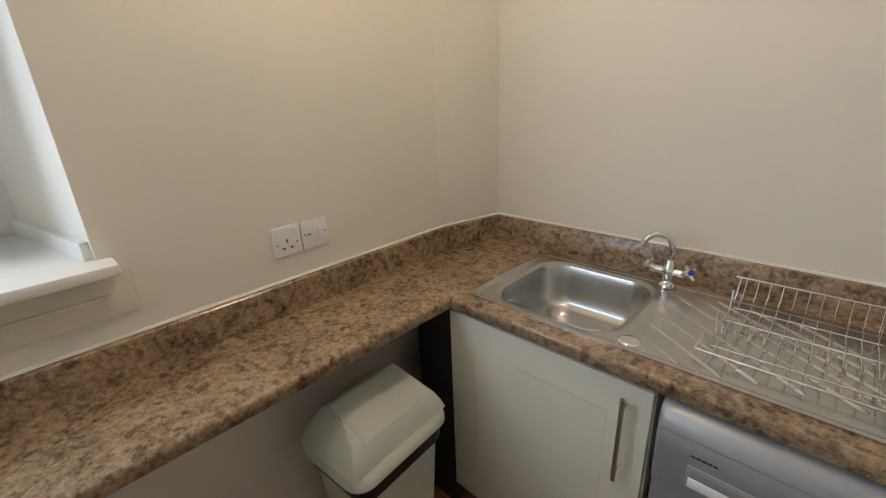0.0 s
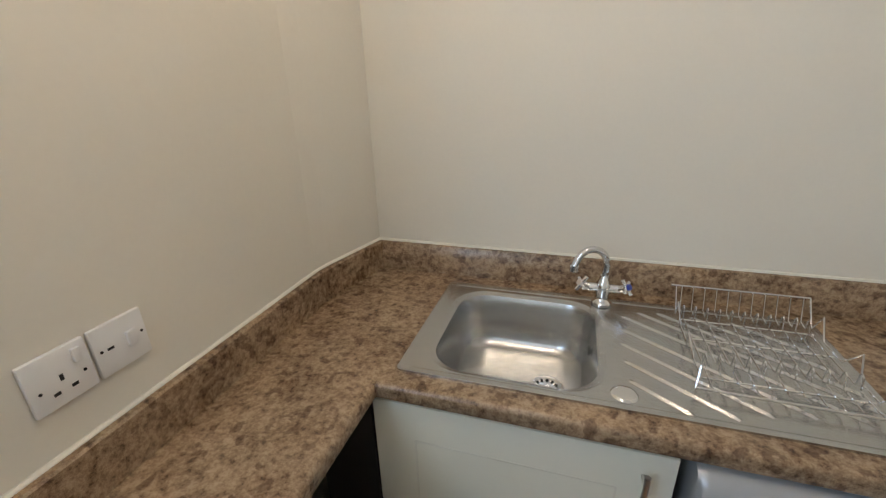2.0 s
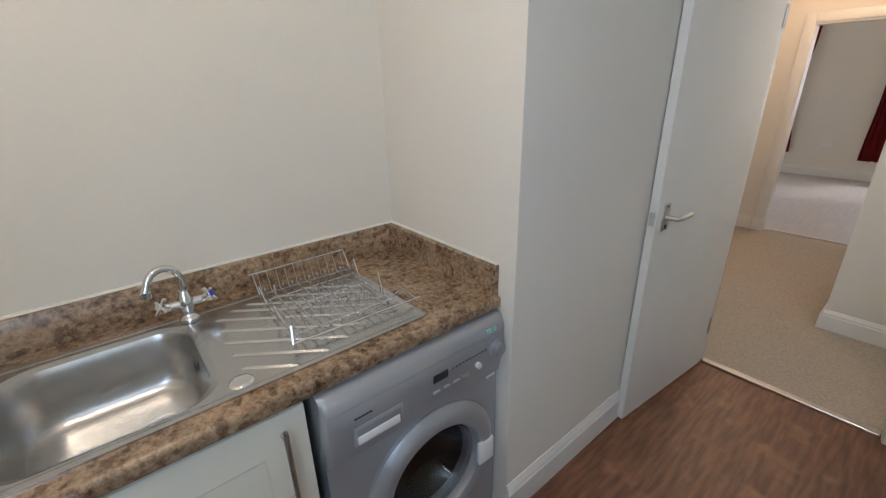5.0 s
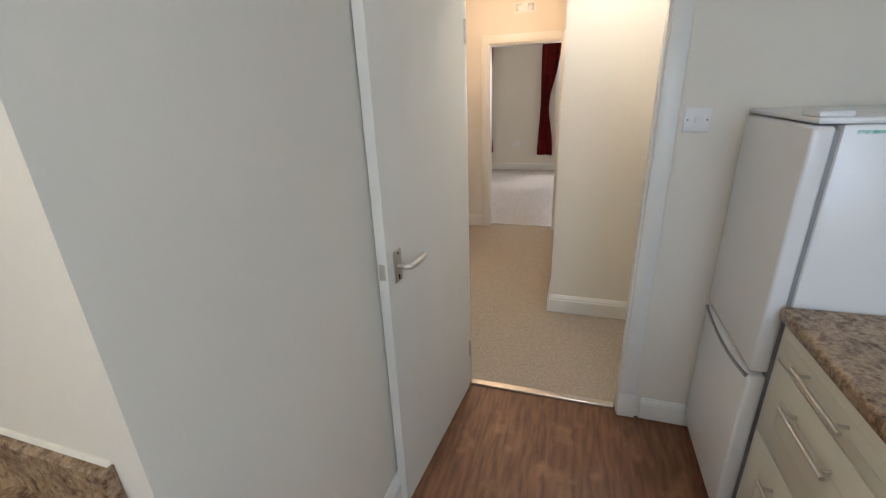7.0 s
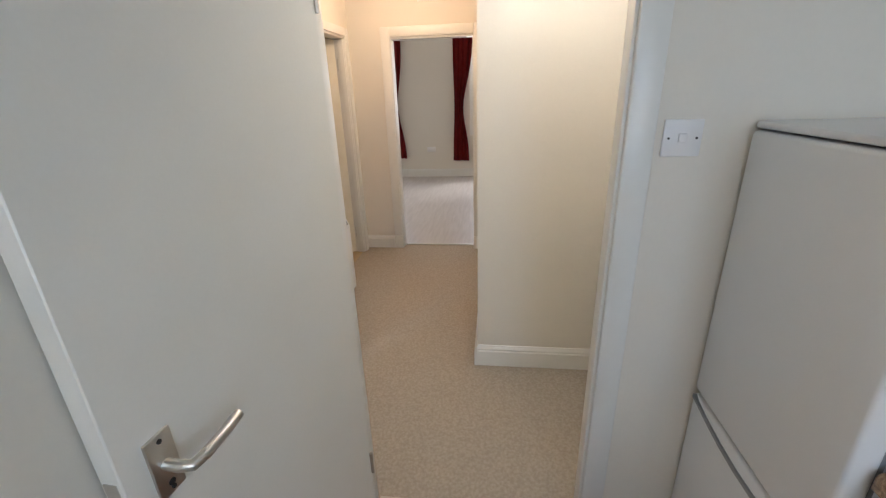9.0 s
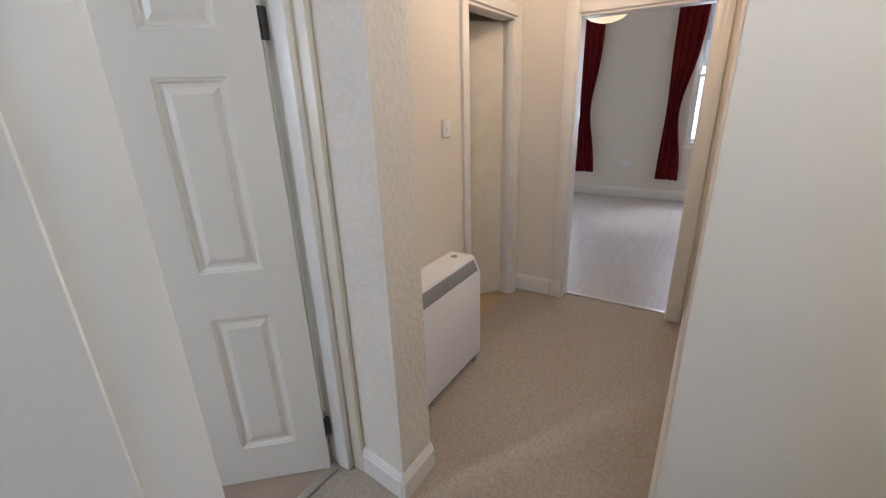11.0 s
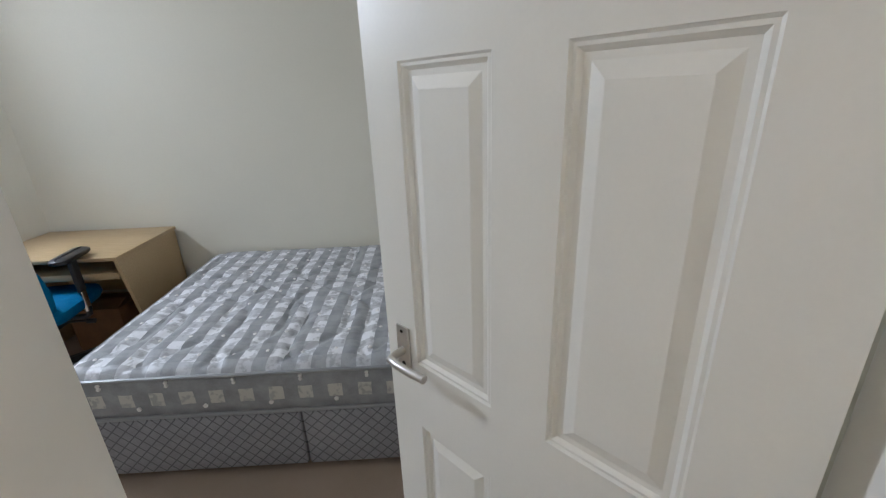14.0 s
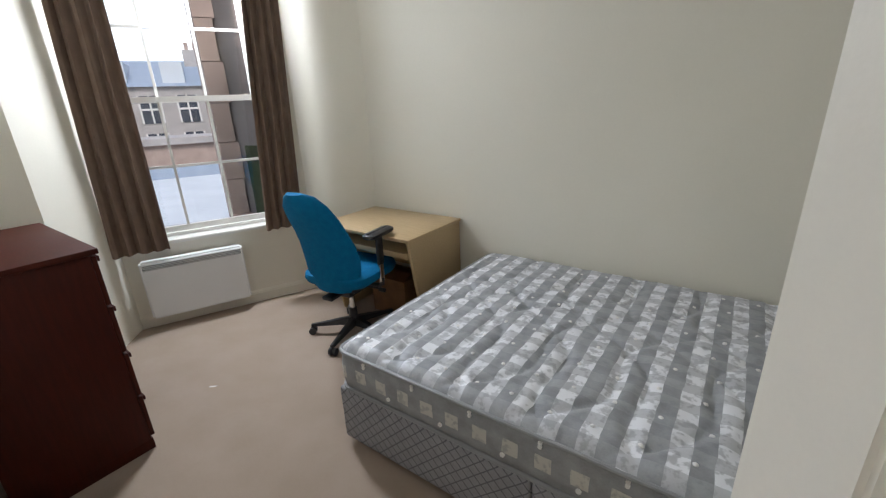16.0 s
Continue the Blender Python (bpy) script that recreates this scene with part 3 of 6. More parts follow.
frame_x("door_frame_kitchen", XD0, XD1, DY0, DY1, DH, "white gloss door frame of the kitchen doorway", sides=(1, 0))
bf = tagged(new("door_frame_bedroom"), "white gloss door frame of the bedroom doorway", "door frame", kind="structure")
part("lining", boxm(BX0 - 0.002, 2.296, 0.006, BX0 + 0.022, 2.454, 2.03, 0.002), GLOSS, bf)
part("lining", boxm(4.076, 2.354, 0.006, 4.104, 2.454, 2.03, 0.003), GLOSS, bf)
# beige stands for yellowed paint and for the shade on this face
part("outer_lining", boxm(4.104, 2.299, 0.006, 4.1265, 2.449, 2.03, 0.002), GLOSS_OLD, bf, "yellowed outer lining, darker also for the shade on it")
part("head", boxm(BX0 + 0.022, 2.296, 2.008, 4.076, 2.454, 2.032, 0.002), GLOSS, bf)
frame_y("door_frame_store", 5.32, 6.0, 2.45, 2.55, 1.975, "cream gloss door frame of the side room", 0.06, sides=(1, 0))
frame_x("door_frame_front_room", 6.12, 6.24, 1.34, 2.085, 1.965, "white gloss door frame of the front room doorway", 0.075, sides=(1, 1))
tagged(finish("threshold_kitchen", boxm(3.262, DY0 + 0.02, 0.0, 3.302, DY1 - 0.02, 0.012, 0.004), ALU), "aluminium carpet strip in the kitchen doorway", "threshold", kind="structure")
tagged(finish("threshold_front_room", boxm(6.20, 1.362, 0.0, 6.235, 2.063, 0.014, 0.004), ALU), "aluminium carpet strip in the front room doorway", "threshold", kind="structure")
tagged(finish("threshold_bedroom", boxm(BX0 + 0.022, 2.405, 0.004, BX1 - 0.022, 2.44, 0.014, 0.003), ALU), "aluminium carpet strip in the bedroom doorway", "threshold", kind="structure")


# ---------------------------------------------------------------- doors
def lever(parent, p, out, along, plate=(0.042, 0.15), name="door_handle"):
    """A lever handle on a flat plate: p on the leaf, out of the leaf, along the lever."""
    p, out, along = Vector(p), Vector(out).normalized(), Vector(along).normalized()
    m = Matrix((along, out.cross(along) * -1, out)).transposed().to_4x4()
    m.translation = p
    bm = boxm(-plate[0] / 2, -plate[1] / 2, 0, plate[0] / 2, plate[1] / 2, 0.006, 0.002)
    bmesh.ops.transform(bm, matrix=m, verts=bm.verts)
    h = part(name, bm, NICKEL, parent, "satin metal lever handle on a plate")
    bm = bmesh.new()
    tube(bm, [p + out * 0.004, p + out * 0.03, p + out * 0.048 + along * 0.006, p + out * 0.052 + along * 0.03, p + out * 0.05 + along * 0.075, p + out * 0.046 + along * 0.115], 0.0095, 10)
    part("lever", bm, NICKEL, h)
    bm = bmesh.new()
    for s in (-1, 1):
        q = p + Vector((0, 0, s * plate[1] * 0.4))
        cyl(bm, q + out * 0.005, q + out * 0.008, 0.004, seg=8)
    cyl(bm, p + Vector((0, 0, -0.035)) + out * 0.004, p + Vector((0, 0, -0.035)) + out * 0.007, 0.006, seg=10)
    part("screws", bm, DARK, h)
    return h


def flush_door(name, hinge, free, h, label, material, thick=0.036, side=1):
    hinge, free = Vector((*hinge, 0)), Vector((*free, 0))
    d = (free - hinge).normalized()
    n = Vector((-d.y, d.x, 0)) * side
    ob = tagged(new(name), label, "door", kind="structure")
    ob.location = hinge
    bm = bmesh.new()
    q = [hinge, free, free + n * thick, hinge + n * thick]
    prism(bm, [(p.x, p.y) for p in q], 0.012, h)
    bmesh.ops.bevel(bm, geom=bm.edges[:], offset=0.002, segments=1, affect="EDGES")
    part("leaf", bm, material, ob)
    return ob, d, n


kd, d, n = flush_door("door_kitchen", (3.238, 1.586), (2.490, 1.648), 1.975, "plain white flush door standing open against the wall", DOORP, side=-1)
lever(kd, Vector((2.490, 1.648, 1.005)) - d * 0.062, -n, -d, (0.046, 0.11))
part("latch", boxm(2.4905, 1.656, 0.975, 2.494, 1.677, 1.030), NICKEL, kd, "small metal latch plate")
for z in (0.25, 1.75):
    part("hinge", cylm((3.243, 1.583, z - 0.045), (3.243, 1.583, z + 0.045), 0.006, seg=10), NICKEL, kd)

sd, d, n = flush_door("door_store", (5.985, 2.53), (5.44, 2.99), 1.95, "plain cream flush door standing half open", GLOSS_OLD, side=-1)
for z in (0.22, 1.75):
    part("hinge", cylm((5.985, 2.522, z - 0.05), (5.985, 2.522, z + 0.05), 0.008, seg=10), NICKEL, sd)


def panel_door(name, hinge, free, h, label, z0=0.012, thick=0.036):
    """A six-panel moulded door: rails and stiles round sunk panels with raised fields, both faces."""
    hinge, free = Vector((*hinge, 0)), Vector((*free, 0))
    d = (free - hinge).normalized()
    back = Vector((d.y, -d.x, 0))
    w = (free - hinge).length
    ob = tagged(new(name), label, "door", kind="structure")
    ob.location = hinge
    m = Matrix((d, back, Vector((0, 0, 1)))).transposed().to_4x4()
    m.translation = hinge
    rows = ((0.185, 0.775), (0.952, 1.576), (1.70, 1.88))
    cols = ((0.117, 0.327), (w - 0.312, w - 0.102))
    core = boxm(0, 0.010, z0, w, thick - 0.010, h)
    bmesh.ops.transform(core, matrix=m, verts=core.verts)
    leaf = part("leaf", core, DOORP, ob)
    for y0, y1, sgn in ((0.0, 0.011, 1), (thick - 0.011, thick, -1)):
        bm = bmesh.new()
        for a, b in ((0, cols[0][0]), (cols[0][1], cols[1][0]), (cols[1][1], w)):
            box(bm, a, y0, z0, b, y1, h)
        zs = [z0] + [z for r in rows for z in r] + [h]
        for i in range(0, len(zs), 2):
            for a, b in cols:
                box(bm, a, y0, zs[i], b, y1, zs[i + 1])
        bmesh.ops.transform(bm, matrix=m, verts=bm.verts)
        part("stiles_and_rails", bm, DOORP, ob, smooth=False)
        for r0, r1 in rows:
            for a, b in cols:
                bm = bmesh.new()
                yo = 0.0 if sgn > 0 else thick
                prof = [(0.0, 0.0005), (0.004, 0.0035), (0.009, 0.0035), (0.016, 0.0095), (0.026, 0.0098), (0.046, 0.0035), (0.048, 0.0030)]
                loft(bm, [[m @ Vector((x, yo + sgn * dep, z)) for x, z in ((a + i, r0 + i), (b - i, r0 + i), (b - i, r1 - i), (a + i, r1 - i))] for i, dep in prof], cap0=False)
                part("panel", bm, DOORP, ob, smooth=False)
    return ob, d, back


bd, d, back = panel_door("door_bedroom", (4.044, 2.432), (3.530, 2.990), 2.0, "white six-panel moulded door standing ajar into the bedroom")
F = Vector((3.530, 2.990, 0))
lever(bd, F - d * 0.060 + Vector((0, 0, 0.972)), -back, -d, (0.042, 0.125))
lever(bd, F - d * 0.060 + back * 0.036 + Vector((0, 0, 0.972)), back, -d, (0.042, 0.15))
for z in (0.22, 1.72):
    part("hinge", boxm(4.050, 2.428, z - 0.045, 4.074, 2.440, z + 0.045, 0.002), BLACK, bd, "dark metal hinge")
part("strike_plate", boxm(BX0 + 0.0225, 2.40, 0.97, BX0 + 0.0245, 2.43, 1.05), NICKEL, bpy.data.objects["door_frame_bedroom"], "metal strike plate with chipped paint")

# ---------------------------------------------------------------- kitchen: worktops and sink
ZW = 0.91
SX0, SX1, SY0, SY1 = 0.508, 1.472, 1.797, 2.255     # inset sink
FY, FXW = 1.742, 0.482                              # worktop fronts


def worktop_edge(bm, a, b, inward, z0, z1, depth):
    """A worktop slab between two ends with a rolled front edge."""
    a, b, inward = Vector((*a, 0)), Vector((*b, 0)), Vector((*inward, 0)).normalized()
    r = 0.012
    prof = [(depth, z0), (0.002, z0), (0, z0 + 0.003), (0, z1 - r)]
    prof += [(r - r * math.cos(radians(k)), z1 - r + r * math.sin(radians(k))) for k in (22, 45, 68, 90)]
    prof += [(depth, z1)]
    loft(bm, [[p + inward * t + Vector((0, 0, z)) for t, z in prof] for p in (a, b)])


wt = thing("worktop", "brown granite-pattern laminate worktop with rolled edge round the corner", "worktop", at=(1.0, 2.0, 0.872))
bm = bmesh.new()
worktop_edge(bm, (FXW, FY), (XR - 0.002, FY), (0, 1), 0.872, ZW, SY0 + 0.012 - FY)
part("slab", bm, GRANITE, wt)
bm = bmesh.new()
box(bm, FXW, SY1 - 0.012, 0.872, XR - 0.002, YN - 0.002, ZW)
part("slab", bm, GRANITE, wt, smooth=False)
part("slab", prism(bmesh.new(), [(FXW, SY0 + 0.012), (SX0 + 0.012, SY0 + 0.012), (SX0 + 0.012, SY1 - 0.012), (FXW, SY1 - 0.012)], 0.872, ZW), GRANITE, wt, smooth=False)
part("slab", boxm(SX1 - 0.012, SY0 + 0.012, 0.872, XR - 0.002, SY1 - 0.012, ZW), GRANITE, wt, smooth=False)
bm = bmesh.new()
worktop_edge(bm, (FXW, FY), (FXW, -0.118), (-1, 0), 0.872, ZW, FXW - XW - 0.002)
part("slab", bm, GRANITE, wt)
part("slab", prism(bmesh.new(), [(XW + 0.002, FY), (FXW, FY), (FXW, YN - 0.002), (0.230, YN - 0.002), (XW + 0.012, 2.10), (XW + 0.002, 2.04)], 0.872, ZW), GRANITE, wt, smooth=False)


def upstand(bm, line, z1, t=0.018):
    """A strip that follows the wall line, room side to the right of its direction."""
    pts = [Vector((*p, 0)) for p in line]
    inner = []
    for i, p in enumerate(pts):
        d0 = (pts[i] - pts[i - 1]).normalized() if i else None
        d1 = (pts[i + 1] - pts[i]).normalized() if i + 1 < len(pts) else None
        d0, d1 = d0 or d1, d1 or d0
        n0, n1 = Vector((d0.y, -d0.x, 0)), Vector((d1.y, -d1.x, 0))
        k = (n0 + n1).normalized()
        inner.append(p + k * t / max(0.3, k.dot(n0)))
    rings = []
    for p, q in zip(pts, inner):
        e = (p - q).normalized() * 0.004
        rings.append([Vector((p.x, p.y, ZW + 0.0005)), Vector((q.x, q.y, ZW + 0.0005)), Vector((q.x, q.y, z1 - 0.004)), Vector((q.x + e.x, q.y + e.y, z1)), Vector((p.x, p.y, z1))])
    loft(bm, rings)


bm = bmesh.new()
upstand(bm, [(XW + 0.001, -0.118), (XW + 0.001, 2.04), (XW + 0.011, 2.10), (0.229, YN - 0.001), (XR - 0.001, YN - 0.001), (XR - 0.001, FY + 0.012)], 1.008, 0.022)
part("upstand", bm, GRANITE, wt, "matching laminate upstand along the wall")
SEAL = mat("white_sealant", (0.80, 0.77, 0.68), 0.5, fine=0.03, scale=30)
bm = bmesh.new()
upstand(bm, [(XW + 0.0005, -0.118), (XW + 0.0005, 2.04), (XW + 0.0105, 2.10), (0.2285, YN - 0.0005), (XR - 0.0005, YN - 0.0005), (XR - 0.0005, FY + 0.016)], 1.0135, 0.008)
part("sealant", bm, SEAL, wt, "white sealant bead along the wall")

# sink
sk = thing("sink", "stainless steel inset sink with a ribbed drainer", "sink", at=(1.0, 2.0, ZW))
BX = rounded(0.568, 1.835, 0.945, 2.205, 0.085, 7)
bm = bmesh.new()
outer = rounded(SX0, SY0, SX1, SY1, 0.012, 7)
loft(bm, [[(x, y, ZW) for x, y in outer], [(x, y, ZW + 0.005) for x, y in rounded(SX0, SY0, SX1, SY1, 0.012, 7)],
          [(x, y, ZW + 0.006) for x, y in rounded(SX0 + 0.006, SY0 + 0.006, SX1 - 0.006, SY1 - 0.006, 0.012, 7)],
          [(x, y, ZW + 0.002) for x, y in rounded(SX0 + 0.02, SY0 + 0.02, SX1 - 0.02, SY1 - 0.02, 0.02, 7)]], cap0=False, cap1=False)
inner = [bm.verts.new((x, y, ZW + 0.002)) for x, y in rounded(SX0 + 0.02, SY0 + 0.02, SX1 - 0.02, SY1 - 0.02, 0.02, 7)]
bowl = [bm.verts.new((x, y, ZW + 0.002)) for x, y in rounded(0.552, 1.822, 0.962, 2.222, 0.095, 7)]
for k in range(len(inner)):
    j = (k + 1) % len(inner)
    bm.faces.new((inner[k], inner[j], bowl[j], bowl[k]))
part("rim", bm, STEEL, sk)
bm = bmesh.new()
rings = [[(x, y, ZW + 0.002) for x, y in rounded(0.552, 1.822, 0.962, 2.222, 0.095, 7)], [(x, y, ZW - 0.003) for x, y in BX]]
for i, z in ((0.006, -0.02), (0.012, -0.09), (0.018, -0.135), (0.032, -0.152), (0.055, -0.158)):
    rings.append([(x, y, ZW + z) for x, y in rounded(0.568 + i, 1.835 + i, 0.945 - i, 2.205 - i, 0.085 - i * 0.4, 7)])
loft(bm, rings, cap0=False)
part("bowl", bm, STEEL, sk)
bm = bmesh.new()
lathe(bm, [(0.0, 0.002), (0.016, 0.003), (0.020, 0.001), (0.036, 0.001), (0.041, 0.004), (0.045, 0.001)], (0.835, 2.02, ZW - 0.157), 24)
w = part("waste", bm, CHROME, sk, "chrome basket waste")
bm = bmesh.new()
for k in range(12):
    a = k * math.tau / 12
    cyl(bm, (0.835 + 0.028 * math.cos(a), 2.02 + 0.028 * math.sin(a), ZW - 0.1565), (0.835 + 0.028 * math.cos(a), 2.02 + 0.028 * math.sin(a), ZW - 0.1545), 0.0045, seg=8)
part("strainer_holes", bm, DARK, w)
bm = bmesh.new()
lathe(bm, [(0.0, 0.0045), (0.020, 0.0045), (0.025, 0.002), (0.027, 0.0)], (0.992, 1.845, ZW + 0.002), 24)
part("blanking_plug", bm, CHROME, sk, "round steel tap-hole cover")
part("overflow", cylm((0.9335, 2.06, ZW - 0.05), (0.930, 2.06, ZW - 0.05), 0.012, seg=14), DARK, sk)
for x0, y0, ln in ((1.005, 1.892, 0.13), (1.000, 1.962, 0.235), (0.998, 2.032, 0.315), (1.003, 2.100, 0.40), (1.012, 2.165, 0.50), (1.055, 2.195, 0.49), (1.105, 2.205, 0.42), (1.185, 2.205, 0.30), (1.270, 2.200, 0.20)):
    bm = bmesh.new()
    loft(bm, [[(x, -0.0055, ZW + 0.0022), (x, 0, ZW + 0.0065 * q), (x, 0.0055, ZW + 0.0022)] for x, q in ((0, 0.45), (0.012, 1), (ln - 0.012, 1), (ln, 0.45))])
    bmesh.ops.transform(bm, matrix=Matrix.Translation((x0, y0, 0)) @ Matrix.Rotation(radians(-35.5), 4, "Z"), verts=bm.verts)
    part("drainer_rib", bm, STEEL, sk)

tap = thing("mixer_tap", "chrome mixer tap with a swan neck and two cross handles", "tap", at=(0.962, 2.222, ZW + 0.004))
TX, TY = 0.962, 2.222
bm = bmesh.new()
lathe(bm, [(0.027, 0.002), (0.027, 0.010), (0.019, 0.018), (0.016, 0.03), (0.021, 0.045), (0.022, 0.062), (0.015, 0.075), (0.011, 0.09), (0.0, 0.09)], (TX, TY, ZW + 0.002), 20)
cyl(bm, (TX - 0.045, TY - 0.004, ZW + 0.056), (TX + 0.045, TY - 0.004, ZW + 0.056), 0.012, seg=14)
part("body", bm, CHROME, tap)
bm = bmesh.new()
pts = [(TX, TY, ZW + 0.08), (TX + 0.002, TY, ZW + 0.105)]
for k in range(0, 12):
    a = radians(k * 15)
    pts.append((TX + 0.002 - 0.040 * (1 - math.cos(a)), TY - 0.012 * (1 - math.cos(a)), ZW + 0.125 + 0.046 * math.sin(a)))
pts.append((pts[-1][0] - 0.006, pts[-1][1] - 0.003, pts[-1][2] - 0.014))
tube(bm, pts, 0.0095, 12)
cyl(bm, pts[-1], Vector(pts[-1]) + Vector((0, 0, -0.014)), 0.0125, seg=14)
part("spout", bm, CHROME, tap)
for s, mcol in ((-1, CHROME), (1, BLUEP)):
    c = Vector((TX + s * 0.056, TY - 0.012, ZW + 0.066))
    bm = bmesh.new()
    cyl(bm, (TX + s * 0.04, TY - 0.005, ZW + 0.056), c, 0.011, seg=12)
    ax = (c - Vector((TX + s * 0.04, TY - 0.005, ZW + 0.056))).normalized()
    e1 = ax.cross(Vector((0, 1, 0))).normalized()
    e2 = ax.cross(e1)
    for k in range(2):
        e = (e1, e2)[k]
        cyl(bm, c + ax * 0.004 - e * 0.024, c + ax * 0.004 + e * 0.024, 0.0058, seg=10)
    h = part("cross_handle", bm, CHROME, tap)
    part("indice", cylm(c + ax * 0.008, c + ax * 0.014, 0.009, seg=12), mcol if s > 0 else NICKEL, h, "blue indice cap" if s > 0 else "metal indice cap")

# wire dish rack on the drainer
rk = thing("dish_rack", "chrome wire dish rack standing on the drainer", "dish rack", at=(1.29, 2.05, ZW))
RX0, RX1, RY0, RY1 = 1.145, 1.445, 1.880, 2.232
RZ, RB = 0.990, 0.928


def wire(name, pts, rad=0.0019, seg=6):
    part(name, tube(bmesh.new(), pts, rad, seg), CHROME, rk)


wire("back_rail", [(RX0 - 0.012, RY1, RZ), (RX1, RY1, RZ)], 0.0024)
wire("front_rail", [(RX0 - 0.020, RY0 + 0.002, 0.930), (RX0, RY0, 0.930), (RX1 + 0.060, RY0 - 0.008, 0.930)], 0.0026)
for y in (1.925, 2.075, 2.165):
    wire("base_rail", [(RX0 + 0.005, y, RB - 0.003), (RX1 - 0.005, y, RB - 0.003)], 0.0022)
for xa, sgn in ((RX0, -1), (RX1, 1)):
    top = [(xa + sgn * (0.020 if sgn < 0 else 0.045), RY0, 0.930), (xa + sgn * 0.012, RY0 + 0.020, 0.968), (xa, RY0 + 0.045, RB), (xa, 1.985, RB), (xa + sgn * 0.010, 2.020, 0.972), (xa, 2.055, RB), (xa, 2.130, RB), (xa + sgn * 0.004, 2.165, 0.974), (xa, 2.190, RB), (xa, RY1, RZ)]
    wire("side_wire", top, 0.0021)
for k in range(11):
    x = RX0 + 0.014 + k * (RX1 - RX0 - 0.028) / 10
    pts = [(x, RY0, 0.930), (x, RY0 + 0.012, RB - 0.002), (x, 1.945, RB)]
    for yc in (1.966, 2.178):
        pts += [(x, yc - 0.010, RB), (x, yc - 0.006, RB + 0.026), (x, yc, RB + 0.031), (x, yc + 0.006, RB + 0.026), (x, yc + 0.010, RB)]
    pts += [(x, RY1 - 0.020, RB + 0.004), (x, RY1, RZ)]
    wire("cross_wire", pts, 0.0016)
for x in (RX0 + 0.02, RX1 - 0.02):
    for y in (1.925, 2.165):
        wire("foot", [(x, y, RB - 0.003), (x, y, ZW + 0.0025)], 0.0026)

# ---------------------------------------------------------------- kitchen: units and appliances


def bar_handle(parent, a, b, out, name="bar_handle"):
    a, b, out = Vector(a), Vector(b), Vector(out)
    bm = bmesh.new()
    cyl(bm, a + out * 0.03, b + out * 0.03, 0.006, seg=12)
    d = (b - a)
    for f in (0.12, 0.88):
        cyl(bm, a + d * f, a + d * f + out * 0.03, 0.0045, seg=8)
    return part(name, bm, NICKEL, parent, "brushed steel bar handle")


cab = thing("sink_cabinet", "cream base cabinet with a closed shaker door under the sink", "cabinet", at=(0.775, 2.05, 0))
bm = boxm(0.462, 1.775, 0.10, 0.478, YN - 0.01, 0.870)
box(bm, 1.075, 1.775, 0.10, 1.091, YN - 0.01, 0.870)
box(bm, 0.478, 1.775, 0.10, 1.075, YN - 0.01, 0.116)
box(bm, 0.478, 1.775, 0.745, 1.075, 1.79, 0.870)
part("carcass", bm, UNIT, cab, smooth=False)
part("plinth", boxm(0.47, 1.83, 0, 1.085, 1.846, 0.10), UNIT, cab)


def shaker(parent, x0, x1, z0, z1, yf, s=1, border=0.085, name="door"):
    """A door whose thin groove outlines the middle panel; s is the way the face looks."""
    t = 0.018 * s
    dr = part(name, boxm(x0, yf, z0, x1, yf - t, z1, 0.0025), UNIT, parent)
    yo = yf
    g = border
    bm = bmesh.new()
    a, b, c, e = x0 + g, x1 - g, z0 + g, z1 - g
    w = 0.0022
    for q in ((a, c - w, b, c + w), (a, e - w, b, e + w), (a - w, c, a + w, e), (b - w, c, b + w, e)):
        box(bm, q[0], yo + 0.0006 * s, q[1], q[2], yo - 0.003 * s, q[3])
    part("groove", bm, GLOSS_OLD, dr, smooth=False)
    return dr


dr = shaker(cab, 0.464, 1.088, 0.115, 0.856, 1.755, -1, 0.10)
bar_handle(dr, (1.032, 1.755, 0.585), (1.032, 1.755, 0.83), (0, -1, 0))

# washing machine
wm = thing("washing_machine", "silver-grey front-loading washing machine under the worktop", "washing machine", at=(1.42, 2.03, 0))
MX0, MX1, MY0, MY1 = 1.112, 1.708, 1.745, 2.32
DC = Vector((1.440, MY0, 0.395))
RO = 0.172
bm = bmesh.new()
box(bm, MX0, MY0 + 0.001, 0.02, MX0 + 0.012, MY1, 0.858)
box(bm, MX1 - 0.012, MY0 + 0.001, 0.02, MX1, MY1, 0.858)
box(bm, MX0 + 0.012, MY0 + 0.001, 0.846, MX1 - 0.012, MY1, 0.858)
box(bm, MX0 + 0.012, MY1 - 0.012, 0.02, MX1 - 0.012, MY1, 0.846)
hole, rim = [], []
for k in range(64):
    a = math.tau * k / 64
    c, q = math.cos(a), math.sin(a)
    kx = ((MX1 - DC.x) if c > 0 else (DC.x - MX0)) / max(abs(c), 1e-6)
    kz = ((0.856 - DC.z) if q > 0 else (DC.z - 0.02)) / max(abs(q), 1e-6)
    g = min(kx, kz)
    hole.append((DC.x + RO * c, MY0, DC.z + RO * q))
    rim.append((DC.x + g * c, MY0, DC.z + g * q))
loft(bm, [rim, hole, [(x, y + 0.02, z) for x, y, z in hole]], cap0=False, cap1=False)
part("body", bm, SILVER, wm)
bm = bmesh.new()
